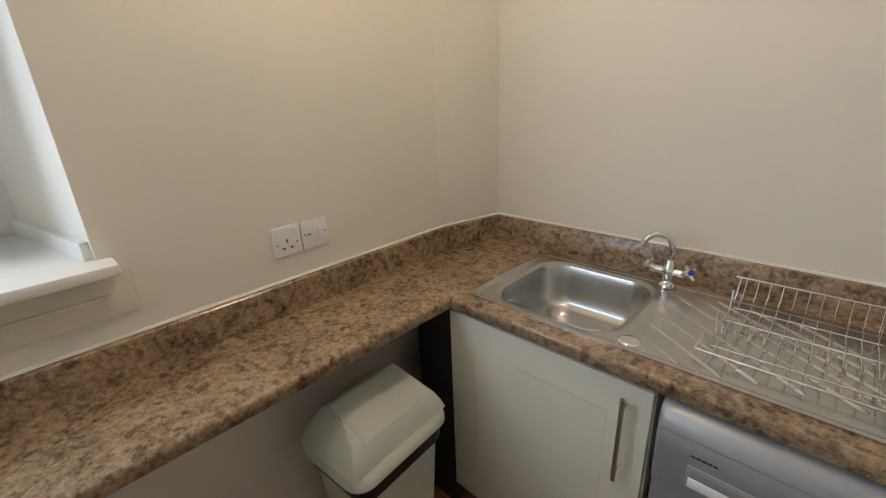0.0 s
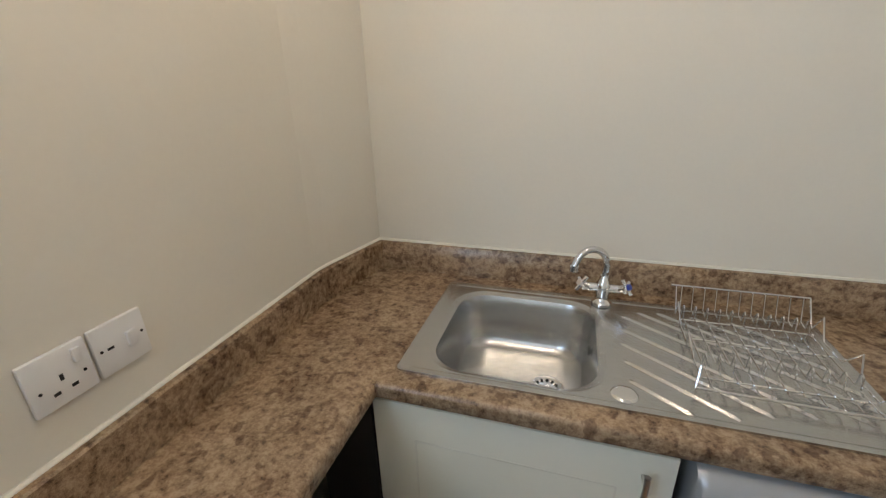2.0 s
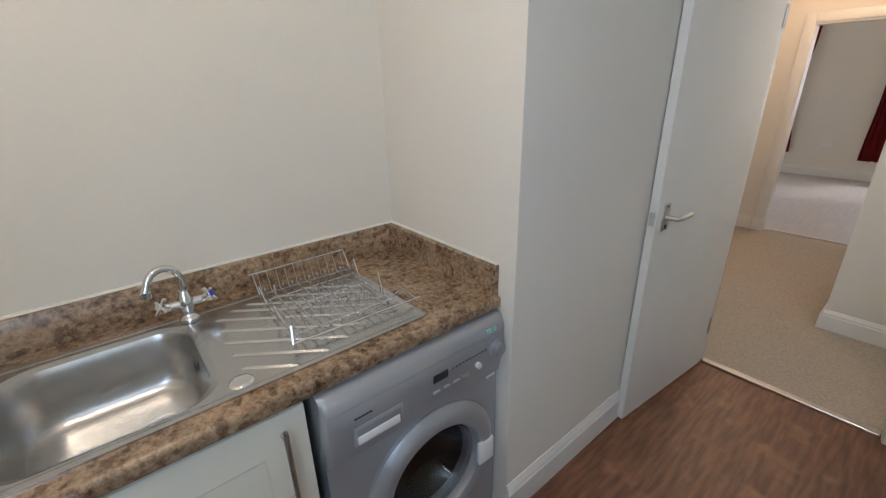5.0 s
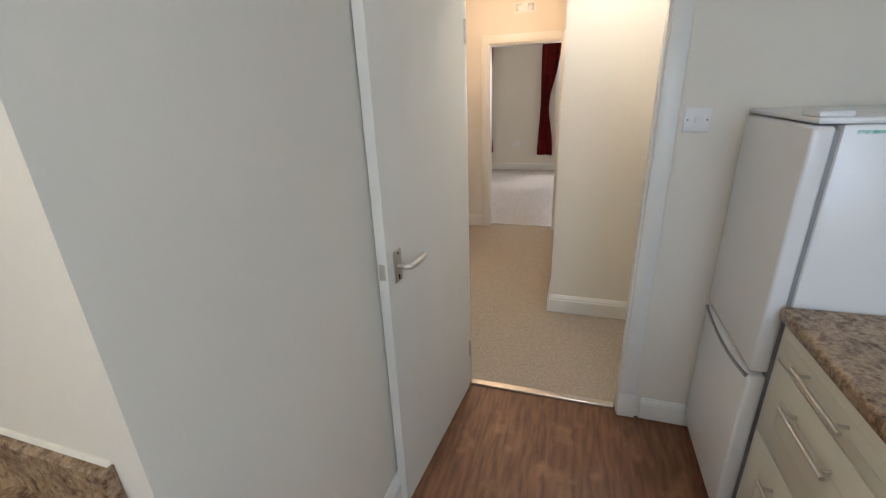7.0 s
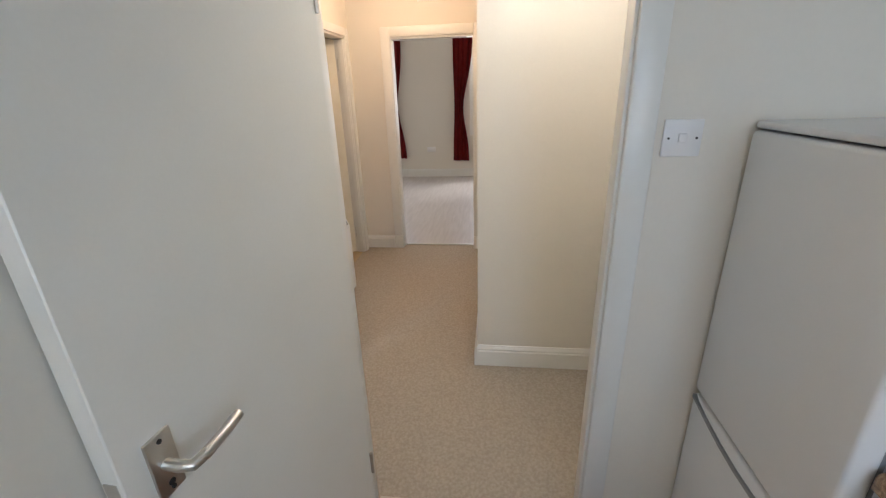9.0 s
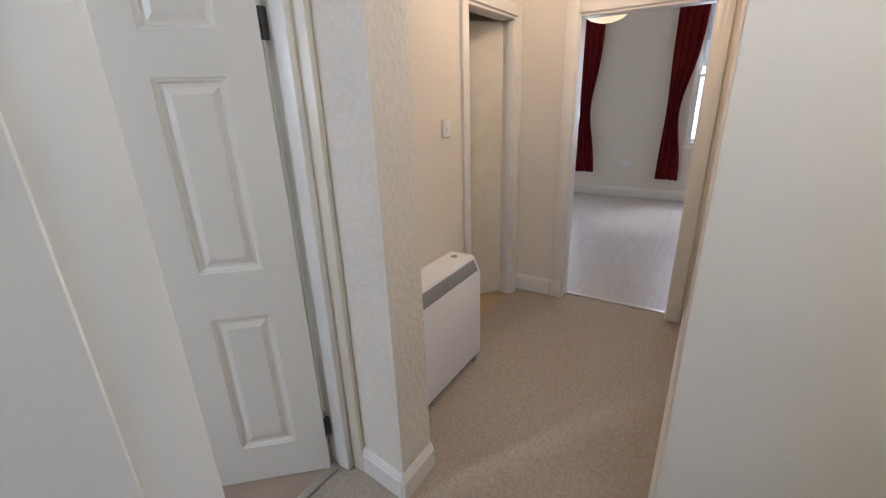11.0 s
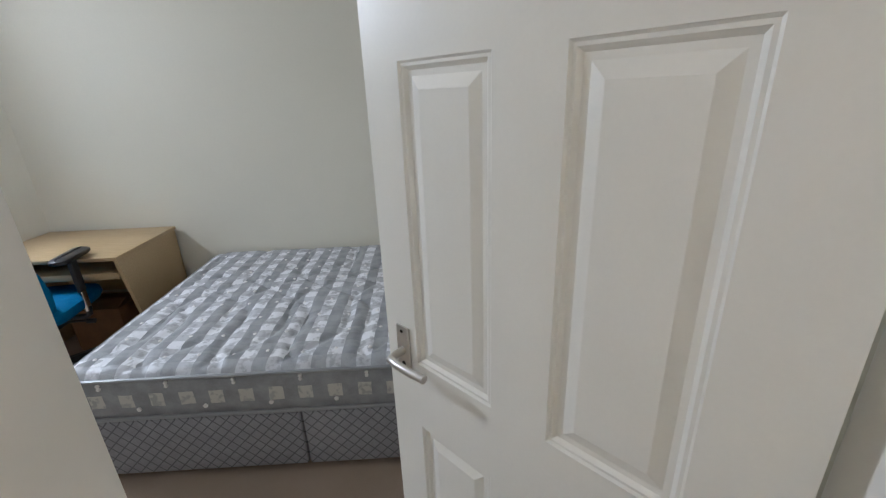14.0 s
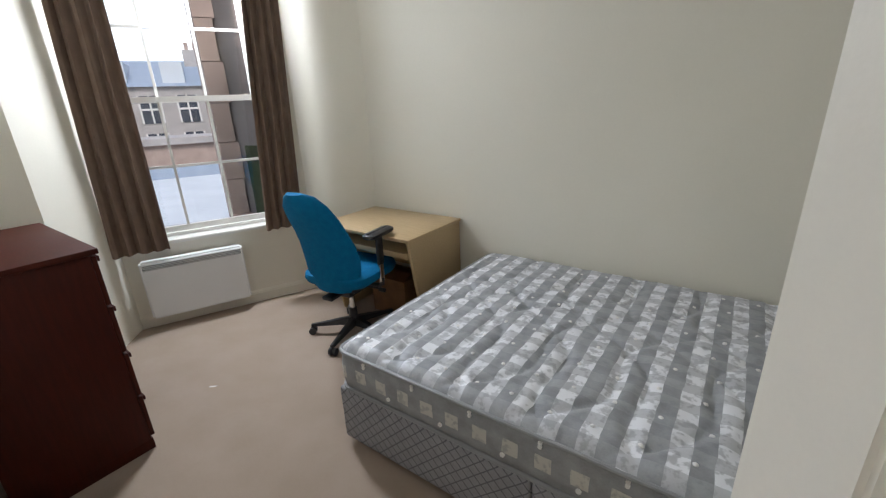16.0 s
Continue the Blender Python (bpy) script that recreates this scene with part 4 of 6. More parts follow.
prof = [(MY0 + 0.03, 0.646), (MY0 - 0.004, 0.646), (MY0 - 0.014, 0.652), (MY0 - 0.024, 0.700), (MY0 - 0.031, 0.760), (MY0 - 0.034, 0.806), (MY0 - 0.0315, 0.810), (MY0 - 0.0315, 0.814), (MY0 - 0.035, 0.818), (MY0 - 0.030, 0.838), (MY0 - 0.020, 0.853), (MY0 - 0.004, 0.861), (MY0 + 0.03, 0.864)]
rings = []
for f, k in ((0.0, 0.55), (0.012, 0.9), (0.03, 1), (0.97, 1), (0.988, 0.9), (1.0, 0.55)):
    x = MX0 - 0.001 + f * (MX1 - MX0 + 0.002)
    rings.append([(x, MY0 + (y - MY0) * (k if y < MY0 else 1), z) for y, z in prof])
loft(bm, rings)
cp = part("control_panel", bm, SILVER, wm, "curved silver control panel")
PY = MY0 - 0.0300
part("drawer", boxm(1.180, PY - 0.0022, 0.690, 1.322, PY + 0.02, 0.750, 0.003), SILVER, cp, "detergent drawer with a recessed pull")
# raised block; its darker grey gives the shade of the pull's recess
part("drawer_recess_shade", boxm(1.186, PY - 0.0030, 0.700, 1.316, PY + 0.02, 0.741, 0.003), SILVER_D, cp, "grey block coloured as the shade in the drawer pull's recess")
# white here imitates light caught on the lower lip
part("drawer_lip", boxm(1.186, PY - 0.0060, 0.696, 1.310, PY + 0.02, 0.722, 0.004), PLASTIC, cp, "lower lip of the drawer pull, coloured pale for the light on it")
part("display", boxm(1.423, PY - 0.004, 0.753, 1.475, PY + 0.02, 0.779, 0.002), BLACK, cp, "small black display")
for k in range(5):
    part("maker_mark", boxm(1.184 + k * 0.010, PY - 0.0036, 0.775, 1.1925 + k * 0.010, PY + 0.01, 0.780, 0.001), BLACK, cp, "dark maker's mark")
for k in range(4):
    part("button", boxm(1.424 + k * 0.036, PY - 0.0035, 0.712, 1.448 + k * 0.036, PY + 0.01, 0.721, 0.002), SILVER, cp)
part("button", cylm((1.592, PY + 0.01, 0.732), (1.592, PY - 0.009, 0.732), 0.010, seg=14), PLASTIC, cp)
for k in range(11):
    part("marking", boxm(1.490 + k * 0.013, PY - 0.0045, 0.771, 1.4945 + k * 0.013, PY + 0.01, 0.774), BLACK, cp)
bm = bmesh.new()
lathe(bm, [(0.029, 0.0), (0.029, 0.006), (0.023, 0.010), (0.022, 0.022), (0.019, 0.025), (0.0, 0.025)], (MX1 - 0.042, PY, 0.762), 24, (0, -1, 0))
part("dial", bm, SILVER, cp, "round programme dial")
part("sticker", boxm(MX1 - 0.085, MY0 - 0.0342, 0.824, MX1 - 0.045, MY0 - 0.020, 0.838), TEAL, cp, "white and green label")
part("sticker", boxm(MX1 - 0.05, MY0 - 0.0012, 0.628, MX1 - 0.01, MY0 + 0.01, 0.640), PLASTIC, wm, "white rating label")
bm = bmesh.new()
lathe(bm, [(0.240, -0.001), (0.240, 0.010), (0.228, 0.024), (0.212, 0.033), (0.186, 0.034), (0.172, 0.026), (0.166, 0.010), (0.166, -0.02)], DC, 56, (0, -1, 0))
pd = part("door", bm, SILVER, wm, "round porthole door")
bm = bmesh.new()
lathe(bm, [(0.167, -0.002), (0.150, -0.012), (0.146, -0.030)], DC, 48, (0, -1, 0))
part("inner_ring", bm, SILVER_D, pd, "grey inner ring of the porthole")
bm = bmesh.new()
lathe(bm, [(0.158, 0.004), (0.140, -0.010), (0.120, -0.055), (0.080, -0.085), (0.0, -0.095), (0.0, -0.098), (0.082, -0.088), (0.123, -0.057), (0.143, -0.012), (0.160, 0.002)], DC, 40, (0, -1, 0))
part("porthole_glass", bm, PORTGLASS, pd, "bowl of clear glass")
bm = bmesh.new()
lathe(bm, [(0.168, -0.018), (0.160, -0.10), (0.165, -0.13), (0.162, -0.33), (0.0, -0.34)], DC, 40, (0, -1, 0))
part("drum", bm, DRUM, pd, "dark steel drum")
bm = bmesh.new()
box(bm, DC.x + 0.158, MY0 - 0.040, 0.325, DC.x + 0.226, MY0 - 0.022, 0.415, 0.007)
part("door_grip", bm, PLASTIC, pd, "pale door grip")
part("seam", boxm(MX0 + 0.002, MY0 - 0.0012, 0.640, MX1 - 0.002, MY0 + 0.01, 0.644), SILVER_D, wm)

# dark panel standing in for the shaded space under the corner worktop
structure("trim_worktop_shade", boxm(0.30, 1.76, 0.0, 0.455, 1.80, 0.868), DARK, "dark panel standing in for the shade under the corner worktop", "panel")

# swing-top bin
bn = thing("swing_bin", "pale grey-green plastic swing-top bin with a black liner", "bin", at=(0.43, 1.45, 0))
BC, A0 = Vector((0.428, 1.452, 0)), radians(4)


def bring(w, d, z, r=0.04, sh=0.0):
    c, s = math.cos(A0), math.sin(A0)
    return [(BC.x + x * c - y * s, BC.y + x * s + y * c, z) for x, y in rounded(-w / 2, -d / 2 + sh, w / 2, d / 2 + sh, r, 5)]


bm = bmesh.new()
loft(bm, [bring(0.20, 0.25, 0.004), bring(0.20, 0.26, 0.02), bring(0.245, 0.315, 0.54), bring(0.25, 0.32, 0.55)])
part("body", bm, BINP, bn)
bm = bmesh.new()
loft(bm, [bring(0.262, 0.332, 0.50, 0.045), bring(0.268, 0.340, 0.555, 0.045), bring(0.255, 0.325, 0.562, 0.045)], cap0=False)
part("liner", bm, BLACKBAG, bn, "black bin liner folded over the rim")
bm = bmesh.new()
c, q = math.cos(A0), math.sin(A0)


def bpt(x, y, z):
    return (BC.x + x * c - y * q, BC.y + x * q + y * c, z)


loft(bm, [bring(0.272, 0.360, 0.548, 0.055), bring(0.286, 0.374, 0.556, 0.055), bring(0.286, 0.374, 0.572, 0.055), bring(0.270, 0.358, 0.584, 0.050), bring(0.258, 0.346, 0.590, 0.046)], cap1=True)
ld = part("lid", bm, BINP, bn, "lid with a rolled rim")
bm = bmesh.new()
prof = [(-0.124, 0.588, 0.165), (-0.112, 0.618, 0.160), (-0.075, 0.690, 0.142), (-0.058, 0.708, 0.136), (-0.040, 0.714, 0.134), (0.040, 0.690, 0.138), (0.082, 0.668, 0.146), (0.100, 0.650, 0.152), (0.112, 0.622, 0.160), (0.122, 0.588, 0.165)]
rows = []
for f in (-1, -0.93, 0, 0.93, 1):
    k = 0.90 if abs(f) == 1 else 1.0
    rows.append([bpt(x, f * w * (1 + 0.10 * (0.714 - z) / 0.126), 0.586 + (z - 0.586) * k) for x, z, w in prof])
loft(bm, rows)
part("hood", bm, BINP, ld, "sloping hood")
bm = bmesh.new()
rows = []
for x, z in ((-0.034, 0.7135), (0.038, 0.692), (0.080, 0.6705), (0.098, 0.653)):
    hw = 0.122 - 0.25 * max(0, x - 0.03) ** 1.2
    rows.append([bpt(x, y, z + dz) for y, dz in ((-hw, 0.0015), (hw, 0.0015), (hw, -0.006), (-hw, -0.006))])
loft(bm, rows)
part("flap", bm, BINP, ld, "swing flap")

# sockets beside the worktop


def plate_x(name, x, y0, y1, z0, z1, label, out=1):
    ob = thing(name, label, "socket", at=(x, (y0 + y1) / 2, (z0 + z1) / 2))
    part("plate", boxm(x, y0, z0, x + 0.009 * out, y1, z1, 0.003), PLASTIC, ob)
    return ob


so = plate_x("wall_socket", XW, 1.355, 1.441, 1.085, 1.171, "white single switched wall socket")
XS = XW + 0.009
for y, z, w, h in ((1.398, 1.128, 0.005, 0.010), (1.386, 1.107, 0.009, 0.005), (1.410, 1.107, 0.009, 0.005)):
    part("pin_hole", boxm(XS - 0.003, y - w / 2, z - h / 2, XS + 0.0006, y + w / 2, z + h / 2), DARK, so)
part("rocker", boxm(XS - 0.002, 1.418, 1.140, XS + 0.006, 1.430, 1.162, 0.002), PLASTIC, so)
for y in (1.368, 1.428):
    part("screw", cylm((XS, y, 1.120), (XS + 0.001, y, 1.120), 0.0025, seg=8), DARK, so)
sp = plate_x("fused_switch", XW, 1.446, 1.532, 1.085, 1.171, "white switched connection plate")
part("rocker", boxm(XS - 0.002, 1.496, 1.116, XS + 0.006, 1.512, 1.142, 0.002), PLASTIC, sp)
for y in (1.456, 1.523):
    part("screw", cylm((XS, y, 1.130), (XS + 0.001, y, 1.130), 0.0025, seg=8), DARK, sp)
part("fuse_carrier", boxm(XS - 0.002, 1.465, 1.127, XS + 0.001, 1.475, 1.131), DARK, sp)
ks = plate_x("light_switch", XD0, 0.655, 0.745, 1.350, 1.438, "white two-gang wall switch plate", -1)
part("rocker", boxm(XD0 - 0.014, 0.69, 1.384, XD0 - 0.008, 0.71, 1.405, 0.002), PLASTIC, ks)
for y in (0.668, 0.732):
    part("screw", cylm((XD0 - 0.009, y, 1.394), (XD0 - 0.0102, y, 1.394), 0.003, seg=8), DARK, ks)

# kitchen window: board, lining and a sash
kw = tagged(new("window_kitchen"), "white painted window in a deep opening over the worktop", "window", kind="structure")
part("window_board", boxm(-0.30, KWY0 - 0.03, KWZ0 - 0.022, XW + 0.07, KWY1 + 0.03, KWZ0 + 0.004, 0.006), GLOSS, kw, "white gloss window board")
part("apron", boxm(XW + 0.001, KWY0 - 0.02, KWZ0 - 0.13, XW + 0.010, KWY1 + 0.05, KWZ0 - 0.022, 0.004), GLOSS_OLD, kw)
part("apron_bead", boxm(XW + 0.001, KWY0 - 0.02, KWZ0 - 0.085, XW + 0.018, KWY1 + 0.0, KWZ0 - 0.075, 0.003), GLOSS_OLD, kw)
part("upstand_bead", prism(bmesh.new(), [(-0.28, 0.868), (XW - 0.01, KWY1 - 0.018), (XW - 0.01, KWY1 - 0.001), (-0.28, 0.886)], KWZ0 + 0.004, KWZ0 + 0.045), GLOSS, kw)
bm = boxm(-0.34, KWY0, KWZ0 + 0.004, -0.30, KWY0 + 0.05, KWZ1)
box(bm, -0.34, KWY1 - 0.14, KWZ0 + 0.004, -0.30, KWY1 - 0.09, KWZ1)
box(bm, -0.34, KWY0 + 0.05, KWZ0 + 0.004, -0.30, KWY1 - 0.14, KWZ0 + 0.06)
box(bm, -0.34, KWY0 + 0.05, KWZ1 - 0.05, -0.30, KWY1 - 0.14, KWZ1)
box(bm, -0.34, KWY0 + 0.05, 1.70, -0.30, KWY1 - 0.14, 1.735)
part("window_frame", bm, GLOSS, kw, smooth=False)
pn = part("pane", boxm(-0.323, KWY0 + 0.05, KWZ0 + 0.06, -0.319, KWY1 - 0.14, KWZ1 - 0.05), GLASS, kw)
pn.visible_shadow = False

# ceiling lights
cl = thing("kitchen_ceiling_light", "round white flush ceiling light", "ceiling light", at=(0.74, 1.48, H))
part("base", cylm((0.74, 1.48, H), (0.74, 1.48, H - 0.03), 0.16, seg=32), PLASTIC, cl)
bm = bmesh.new()
lathe(bm, [(0.15, 0.0), (0.14, -0.03), (0.09, -0.06), (0.0, -0.07)], (0.74, 1.48, H - 0.03), 32)
part("diffuser", bm, SHADE, cl).visible_shadow = False
hl = thing("hall_ceiling_light", "small warm glowing hall ceiling light", "ceiling light", at=(5.35, 1.85, H))
part("base", cylm((5.35, 1.85, H), (5.35, 1.85, H - 0.03), 0.09, seg=24), PLASTIC, hl)
bm = bmesh.new()
lathe(bm, [(0.085, 0.0), (0.11, -0.06), (0.08, -0.13), (0.0, -0.15)], (5.35, 1.85, H - 0.03), 24)
part("globe", bm, SHADE, hl).visible_shadow = False
# unseen fixture added to go with the assumed entrance lamp
el = thing("assumed_entrance_light", "assumed round white flush ceiling light, unseen, added to brighten the entrance hall", "ceiling light", at=(3.74, 0.95, H))
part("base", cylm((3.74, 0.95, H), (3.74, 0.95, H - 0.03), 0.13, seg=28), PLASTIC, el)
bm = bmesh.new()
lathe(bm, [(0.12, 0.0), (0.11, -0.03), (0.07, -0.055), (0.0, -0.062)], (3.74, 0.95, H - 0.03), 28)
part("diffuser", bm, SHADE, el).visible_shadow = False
fl = thing("pendant_lamp", "glowing cream bowl-shaped pendant lamp in the front room", "pendant lamp", at=(8.0, 2.35, 2.9))
part("rod", cylm((8.0, 2.35, 2.9), (8.0, 2.35, 2.20), 0.006, seg=8), NICKEL, fl)
bm = bmesh.new()
lathe(bm, [(0.235, 0.0), (0.21, -0.05), (0.15, -0.095), (0.07, -0.12), (0.0, -0.125)], (8.0, 2.35, 2.267), 32)
part("bowl_shade", bm, SHADE, fl).visible_shadow = False

# south run: drawer unit, worktop, fridge freezer
FS = 0.515
du = thing("drawer_unit", "cream base unit with three drawers and bar handles", "cabinet", at=(2.45, 0.2, 0))
part("carcass", boxm(2.16, -0.115, 0.10, 2.712, 0.478, 0.868), UNIT, du)
part("plinth", boxm(2.16, -0.115, 0, 2.712, 0.43, 0.10), UNIT, du)
for z0, z1 in ((0.748, 0.860), (0.480, 0.743), (0.115, 0.475)):
    f = shaker(du, 2.164, 2.710, z0, z1, 0.498, 1, 0.036 if z0 > 0.7 else 0.085, "drawer_front")
    zc = z1 - 0.056 if z0 > 0.7 else z1 - 0.070
    bar_handle(f, (2.33, 0.498, zc), (2.565, 0.498, zc), (0, 1, 0))
cu = thing("base_cabinet", "cream base cabinet with a shaker door", "cabinet", at=(1.85, 0.2, 0))
part("carcass", boxm(1.55, -0.115, 0.10, 2.158, 0.478, 0.868), UNIT, cu)
part("plinth", boxm(1.55, -0.115, 0, 2.158, 0.43, 0.10), UNIT, cu)
f = shaker(cu, 1.554, 2.156, 0.115, 0.858, 0.498, 1)
bar_handle(f, (1.62, 0.498, 0.58), (1.62, 0.498, 0.83), (0, 1, 0))
w2 = thing("worktop", "brown granite-pattern laminate worktop over the base units", "worktop", at=(2.1, 0.2, 0.872))
bm = bmesh.new()
worktop_edge(bm, (2.722, FS), (1.545, FS), (0, -1), 0.872, ZW, FS + 0.117)
part("slab", bm, GRANITE, w2)
part("end_strip", boxm(2.7222, -0.10, 0.873, 2.7236, FS - 0.014, ZW - 0.002), GRANITE, w2, "laminate end strip")

fr = thing("fridge_freezer", "white upright fridge freezer beside the base units", "fridge", at=(3.0, 0.2, 0))
GX0, GX1, GY = 2.735, 3.232, 0.485
part("cabinet", boxm(GX0, -0.10, 0.03, GX1, GY, 1.415, 0.008), WHITE, fr)
part("top", boxm(GX0 - 0.003, -0.10, 1.415, GX1 + 0.003, GY + 0.055, 1.432, 0.006), WHITE, fr)
dU = part("fridge_door", boxm(GX0, GY + 0.012, 0.668, GX1, GY + 0.062, 1.410, 0.010, 3), WHITE, fr)
dL = part("freezer_door", boxm(GX0, GY + 0.012, 0.05, GX1, GY + 0.062, 0.652, 0.010, 3), WHITE, fr)
part("door_seal", boxm(GX0 + 0.008, GY, 0.06, GX1 - 0.008, GY + 0.013, 1.40), SILVER_D, fr, "grey rubber seal")
bm = bmesh.new()
rows = []
for f in (0, 0.2, 0.35, 0.5, 0.65, 0.8, 1.0):
    x = GX0 + 0.01 + f * (GX1 - GX0 - 0.02)
    dip = 0.028 * math.sin(math.pi * f)
    rows.append([(x, GY + 0.05, 0.652 - dip), (x, GY + 0.068, 0.650 - dip), (x, GY + 0.068, 0.640 - dip), (x, GY + 0.05, 0.636 - dip)])
loft(bm, rows)
part("grip", bm, SILVER_D, dL, "curved grip along the door split")
part("hinge_cap", boxm(GX0 + 0.005, GY - 0.02, 1.432, GX0 + 0.10, GY + 0.055, 1.447, 0.005), WHITE, fr)
part("label", boxm(GX0 - 0.0012, GY - 0.09, 1.392, GX0 + 0.01, GY - 0.03, 1.400), TEAL, fr, "small green label")

# ---------------------------------------------------------------- hall things
hs = thing("storage_heater", "white storage heater with a grey top grille in the hall", "heater", at=(4.76, 2.33, 0))
bm = bmesh.new()
prof = [(2.44, 0.05), (2.258, 0.05), (2.255, 0.065), (2.255, 0.570), (2.292, 0.650), (2.304, 0.660), (2.44, 0.660)]
loft(bm, [[(x, y, z) for y, z in prof] for x in (4.45, 4.46, 5.09, 5.10)])
bo = part("casing", bm, WHITE, hs)
bm = bmesh.new()
a, b = Vector((0, 2.2605, 0.582)), Vector((0, 2.2880, 0.641))
loft(bm, [[(x, y - 0.0022, z) for y, z in ((a.y, a.z), (b.y, b.z))] + [(x, y + 0.004, z) for y, z in ((b.y, b.z), (a.y, a.z))] for x in (4.468, 5.082)])
part("grille", bm, SILVER_D, bo, "grey slotted outlet grille")
for k in range(4):
    z = 0.590 + k * 0.0145
    y = 2.2605 + (z - 0.582) * 0.466 - 0.0020
    part("slat", boxm(4.470, y - 0.002, z - 0.0018, 5.080, y + 0.003, z + 0.0018), SILVER_D, bo)
for x in (4.50, 5.05):
    part("foot", boxm(x - 0.02, 2.262, 0.004, x + 0.02, 2.41, 0.05, 0.004), SILVER_D, hs, "grey metal foot")
part("control_knob", cylm((5.03, 2.38, 0.660), (5.03, 2.38, 0.664), 0.018, seg=14), SILVER_D, hs)

st = thing("wall_switch", "white heater switch on the hall wall", "switch", at=(5.09, 2.44, 1.345))
part("plate", boxm(5.047, 2.438, 1.300, 5.133, 2.450, 1.388, 0.003), PLASTIC, st)
part("rocker", boxm(5.078, 2.433, 1.335, 5.104, 2.440, 1.352, 0.002), PLASTIC, st)

random.seed(5)
for x0, z0, ln in ((4.30, 1.96, 0.22), (4.46, 1.90, 0.15), (4.28, 1.62, 0.10)):
    pts = [(x0 + ln * k / 6, 1.2352, z0 + random.uniform(-0.006, 0.006) - 0.01 * k / 6) for k in range(7)]
    structure("trim_wall_crack", tube(bmesh.new(), pts, 0.0011, 5), GLOSS_OLD, "hairline crack in the pale hall wall", "wall crack")
vt = thing("wall_vent", "small white vent plate over the front room doorway", "vent", at=(6.12, 1.72, 2.27))
part("plate", boxm(6.110, 1.62, 2.22, 6.119, 1.82, 2.32, 0.003), PLASTIC, vt)
for y in (1.665, 1.775):
    part("louvre", boxm(6.1075, y - 0.03, 2.24, 6.1105, y + 0.03, 2.30, 0.001), SILVER, vt)

# ---------------------------------------------------------------- windows


def sash_window(name, label, place, u0, u1, z0, zm, z1, cols, off=-0.12, rows=2):
    """A sliding sash: place(u, off, z) gives a point; a lower sash and an upper one set behind it."""
    ob = tagged(new(name), label, "window", kind="structure")

    def bar(bm, ua, oa, za, ub, ob_, zb):
        q = [place(ua, oa, 0), place(ub, oa, 0), place(ub, ob_, 0), place(ua, ob_, 0)]
        prism(bm, [(p.x, p.y) for p in q], za, zb)
        return bm

    bm = bar(bmesh.new(), u0, off - 0.07, z0, u0 + 0.035, off + 0.02, z1)
    bar(bm, u1 - 0.035, off - 0.07, z0, u1, off + 0.02, z1)
    bar(bm, u0 + 0.035, off - 0.07, z1 - 0.03, u1 - 0.035, off + 0.02, z1)
    bar(bm, u0 + 0.035, off - 0.07, z0, u1 - 0.035, off + 0.03, z0 + 0.025)
    part("window_frame", bm, GLOSS, ob, smooth=False)
    for nm, za, zb, o in (("lower_sash", z0 + 0.025, zm + 0.02, off), ("upper_sash", zm - 0.02, z1 - 0.03, off - 0.045)):
        bm = bar(bmesh.new(), u0 + 0.035, o - 0.035, za, u0 + 0.065, o, zb)
        bar(bm, u1 - 0.065, o - 0.035, za, u1 - 0.035, o, zb)
        bar(bm, u0 + 0.065, o - 0.035, za, u1 - 0.065, o, za + 0.042)
        bar(bm, u0 + 0.065, o - 0.035, zb - 0.036, u1 - 0.065, o, zb)
        sa = part(nm, bm, GLOSS, ob, smooth=False)
        for k in range(1, cols):
            u = u0 + 0.065 + k * (u1 - u0 - 0.13) / cols
            part("glazing_bar", bar(bmesh.new(), u - 0.009, o - 0.028, za + 0.042, u + 0.009, o - 0.006, zb - 0.036), GLOSS, sa)
        for k in range(1, rows):
            z = za + k * (zb - za) / rows
            part("glazing_bar", bar(bmesh.new(), u0 + 0.065, o - 0.027, z - 0.009, u1 - 0.065, o - 0.007, z + 0.009), GLOSS, sa)
        g = part("pane", bar(bmesh.new(), u0 + 0.065, o - 0.019, za + 0.042, u1 - 0.065, o - 0.016, zb - 0.036), GLASS, sa)
        g.visible_shadow = False
    return ob


bw = sash_window("window_bedroom", "tall white sash window with small panes in the bedroom", win, WU0, WU1, 0.655, 1.622, WZ1, 3, -0.10)
bm = wbox(bmesh.new(), WU0 - 0.04, -0.14, 0.625, WU1 + 0.10, 0.035, 0.650)
bmesh.ops.bevel(bm, geom=bm.edges[:], offset=0.006, segments=2, affect="EDGES")
part("window_sill", bm, GLOSS, bw, "white gloss window sill")


def fwin(u, off, z):
    return Vector((FX - off, u, z))


sash_window("window_front_room", "tall white sash window of the front room", fwin, 0.45, 1.60, 0.74, 1.66, 2.62, 2, -0.08, 1)
sash_window("window_front_room_far", "tall white sash window of the front room", fwin, 2.98, 4.05, 0.74, 1.66, 2.62, 2, -0.08, 1)

# curtains: pleated cloth with real folds


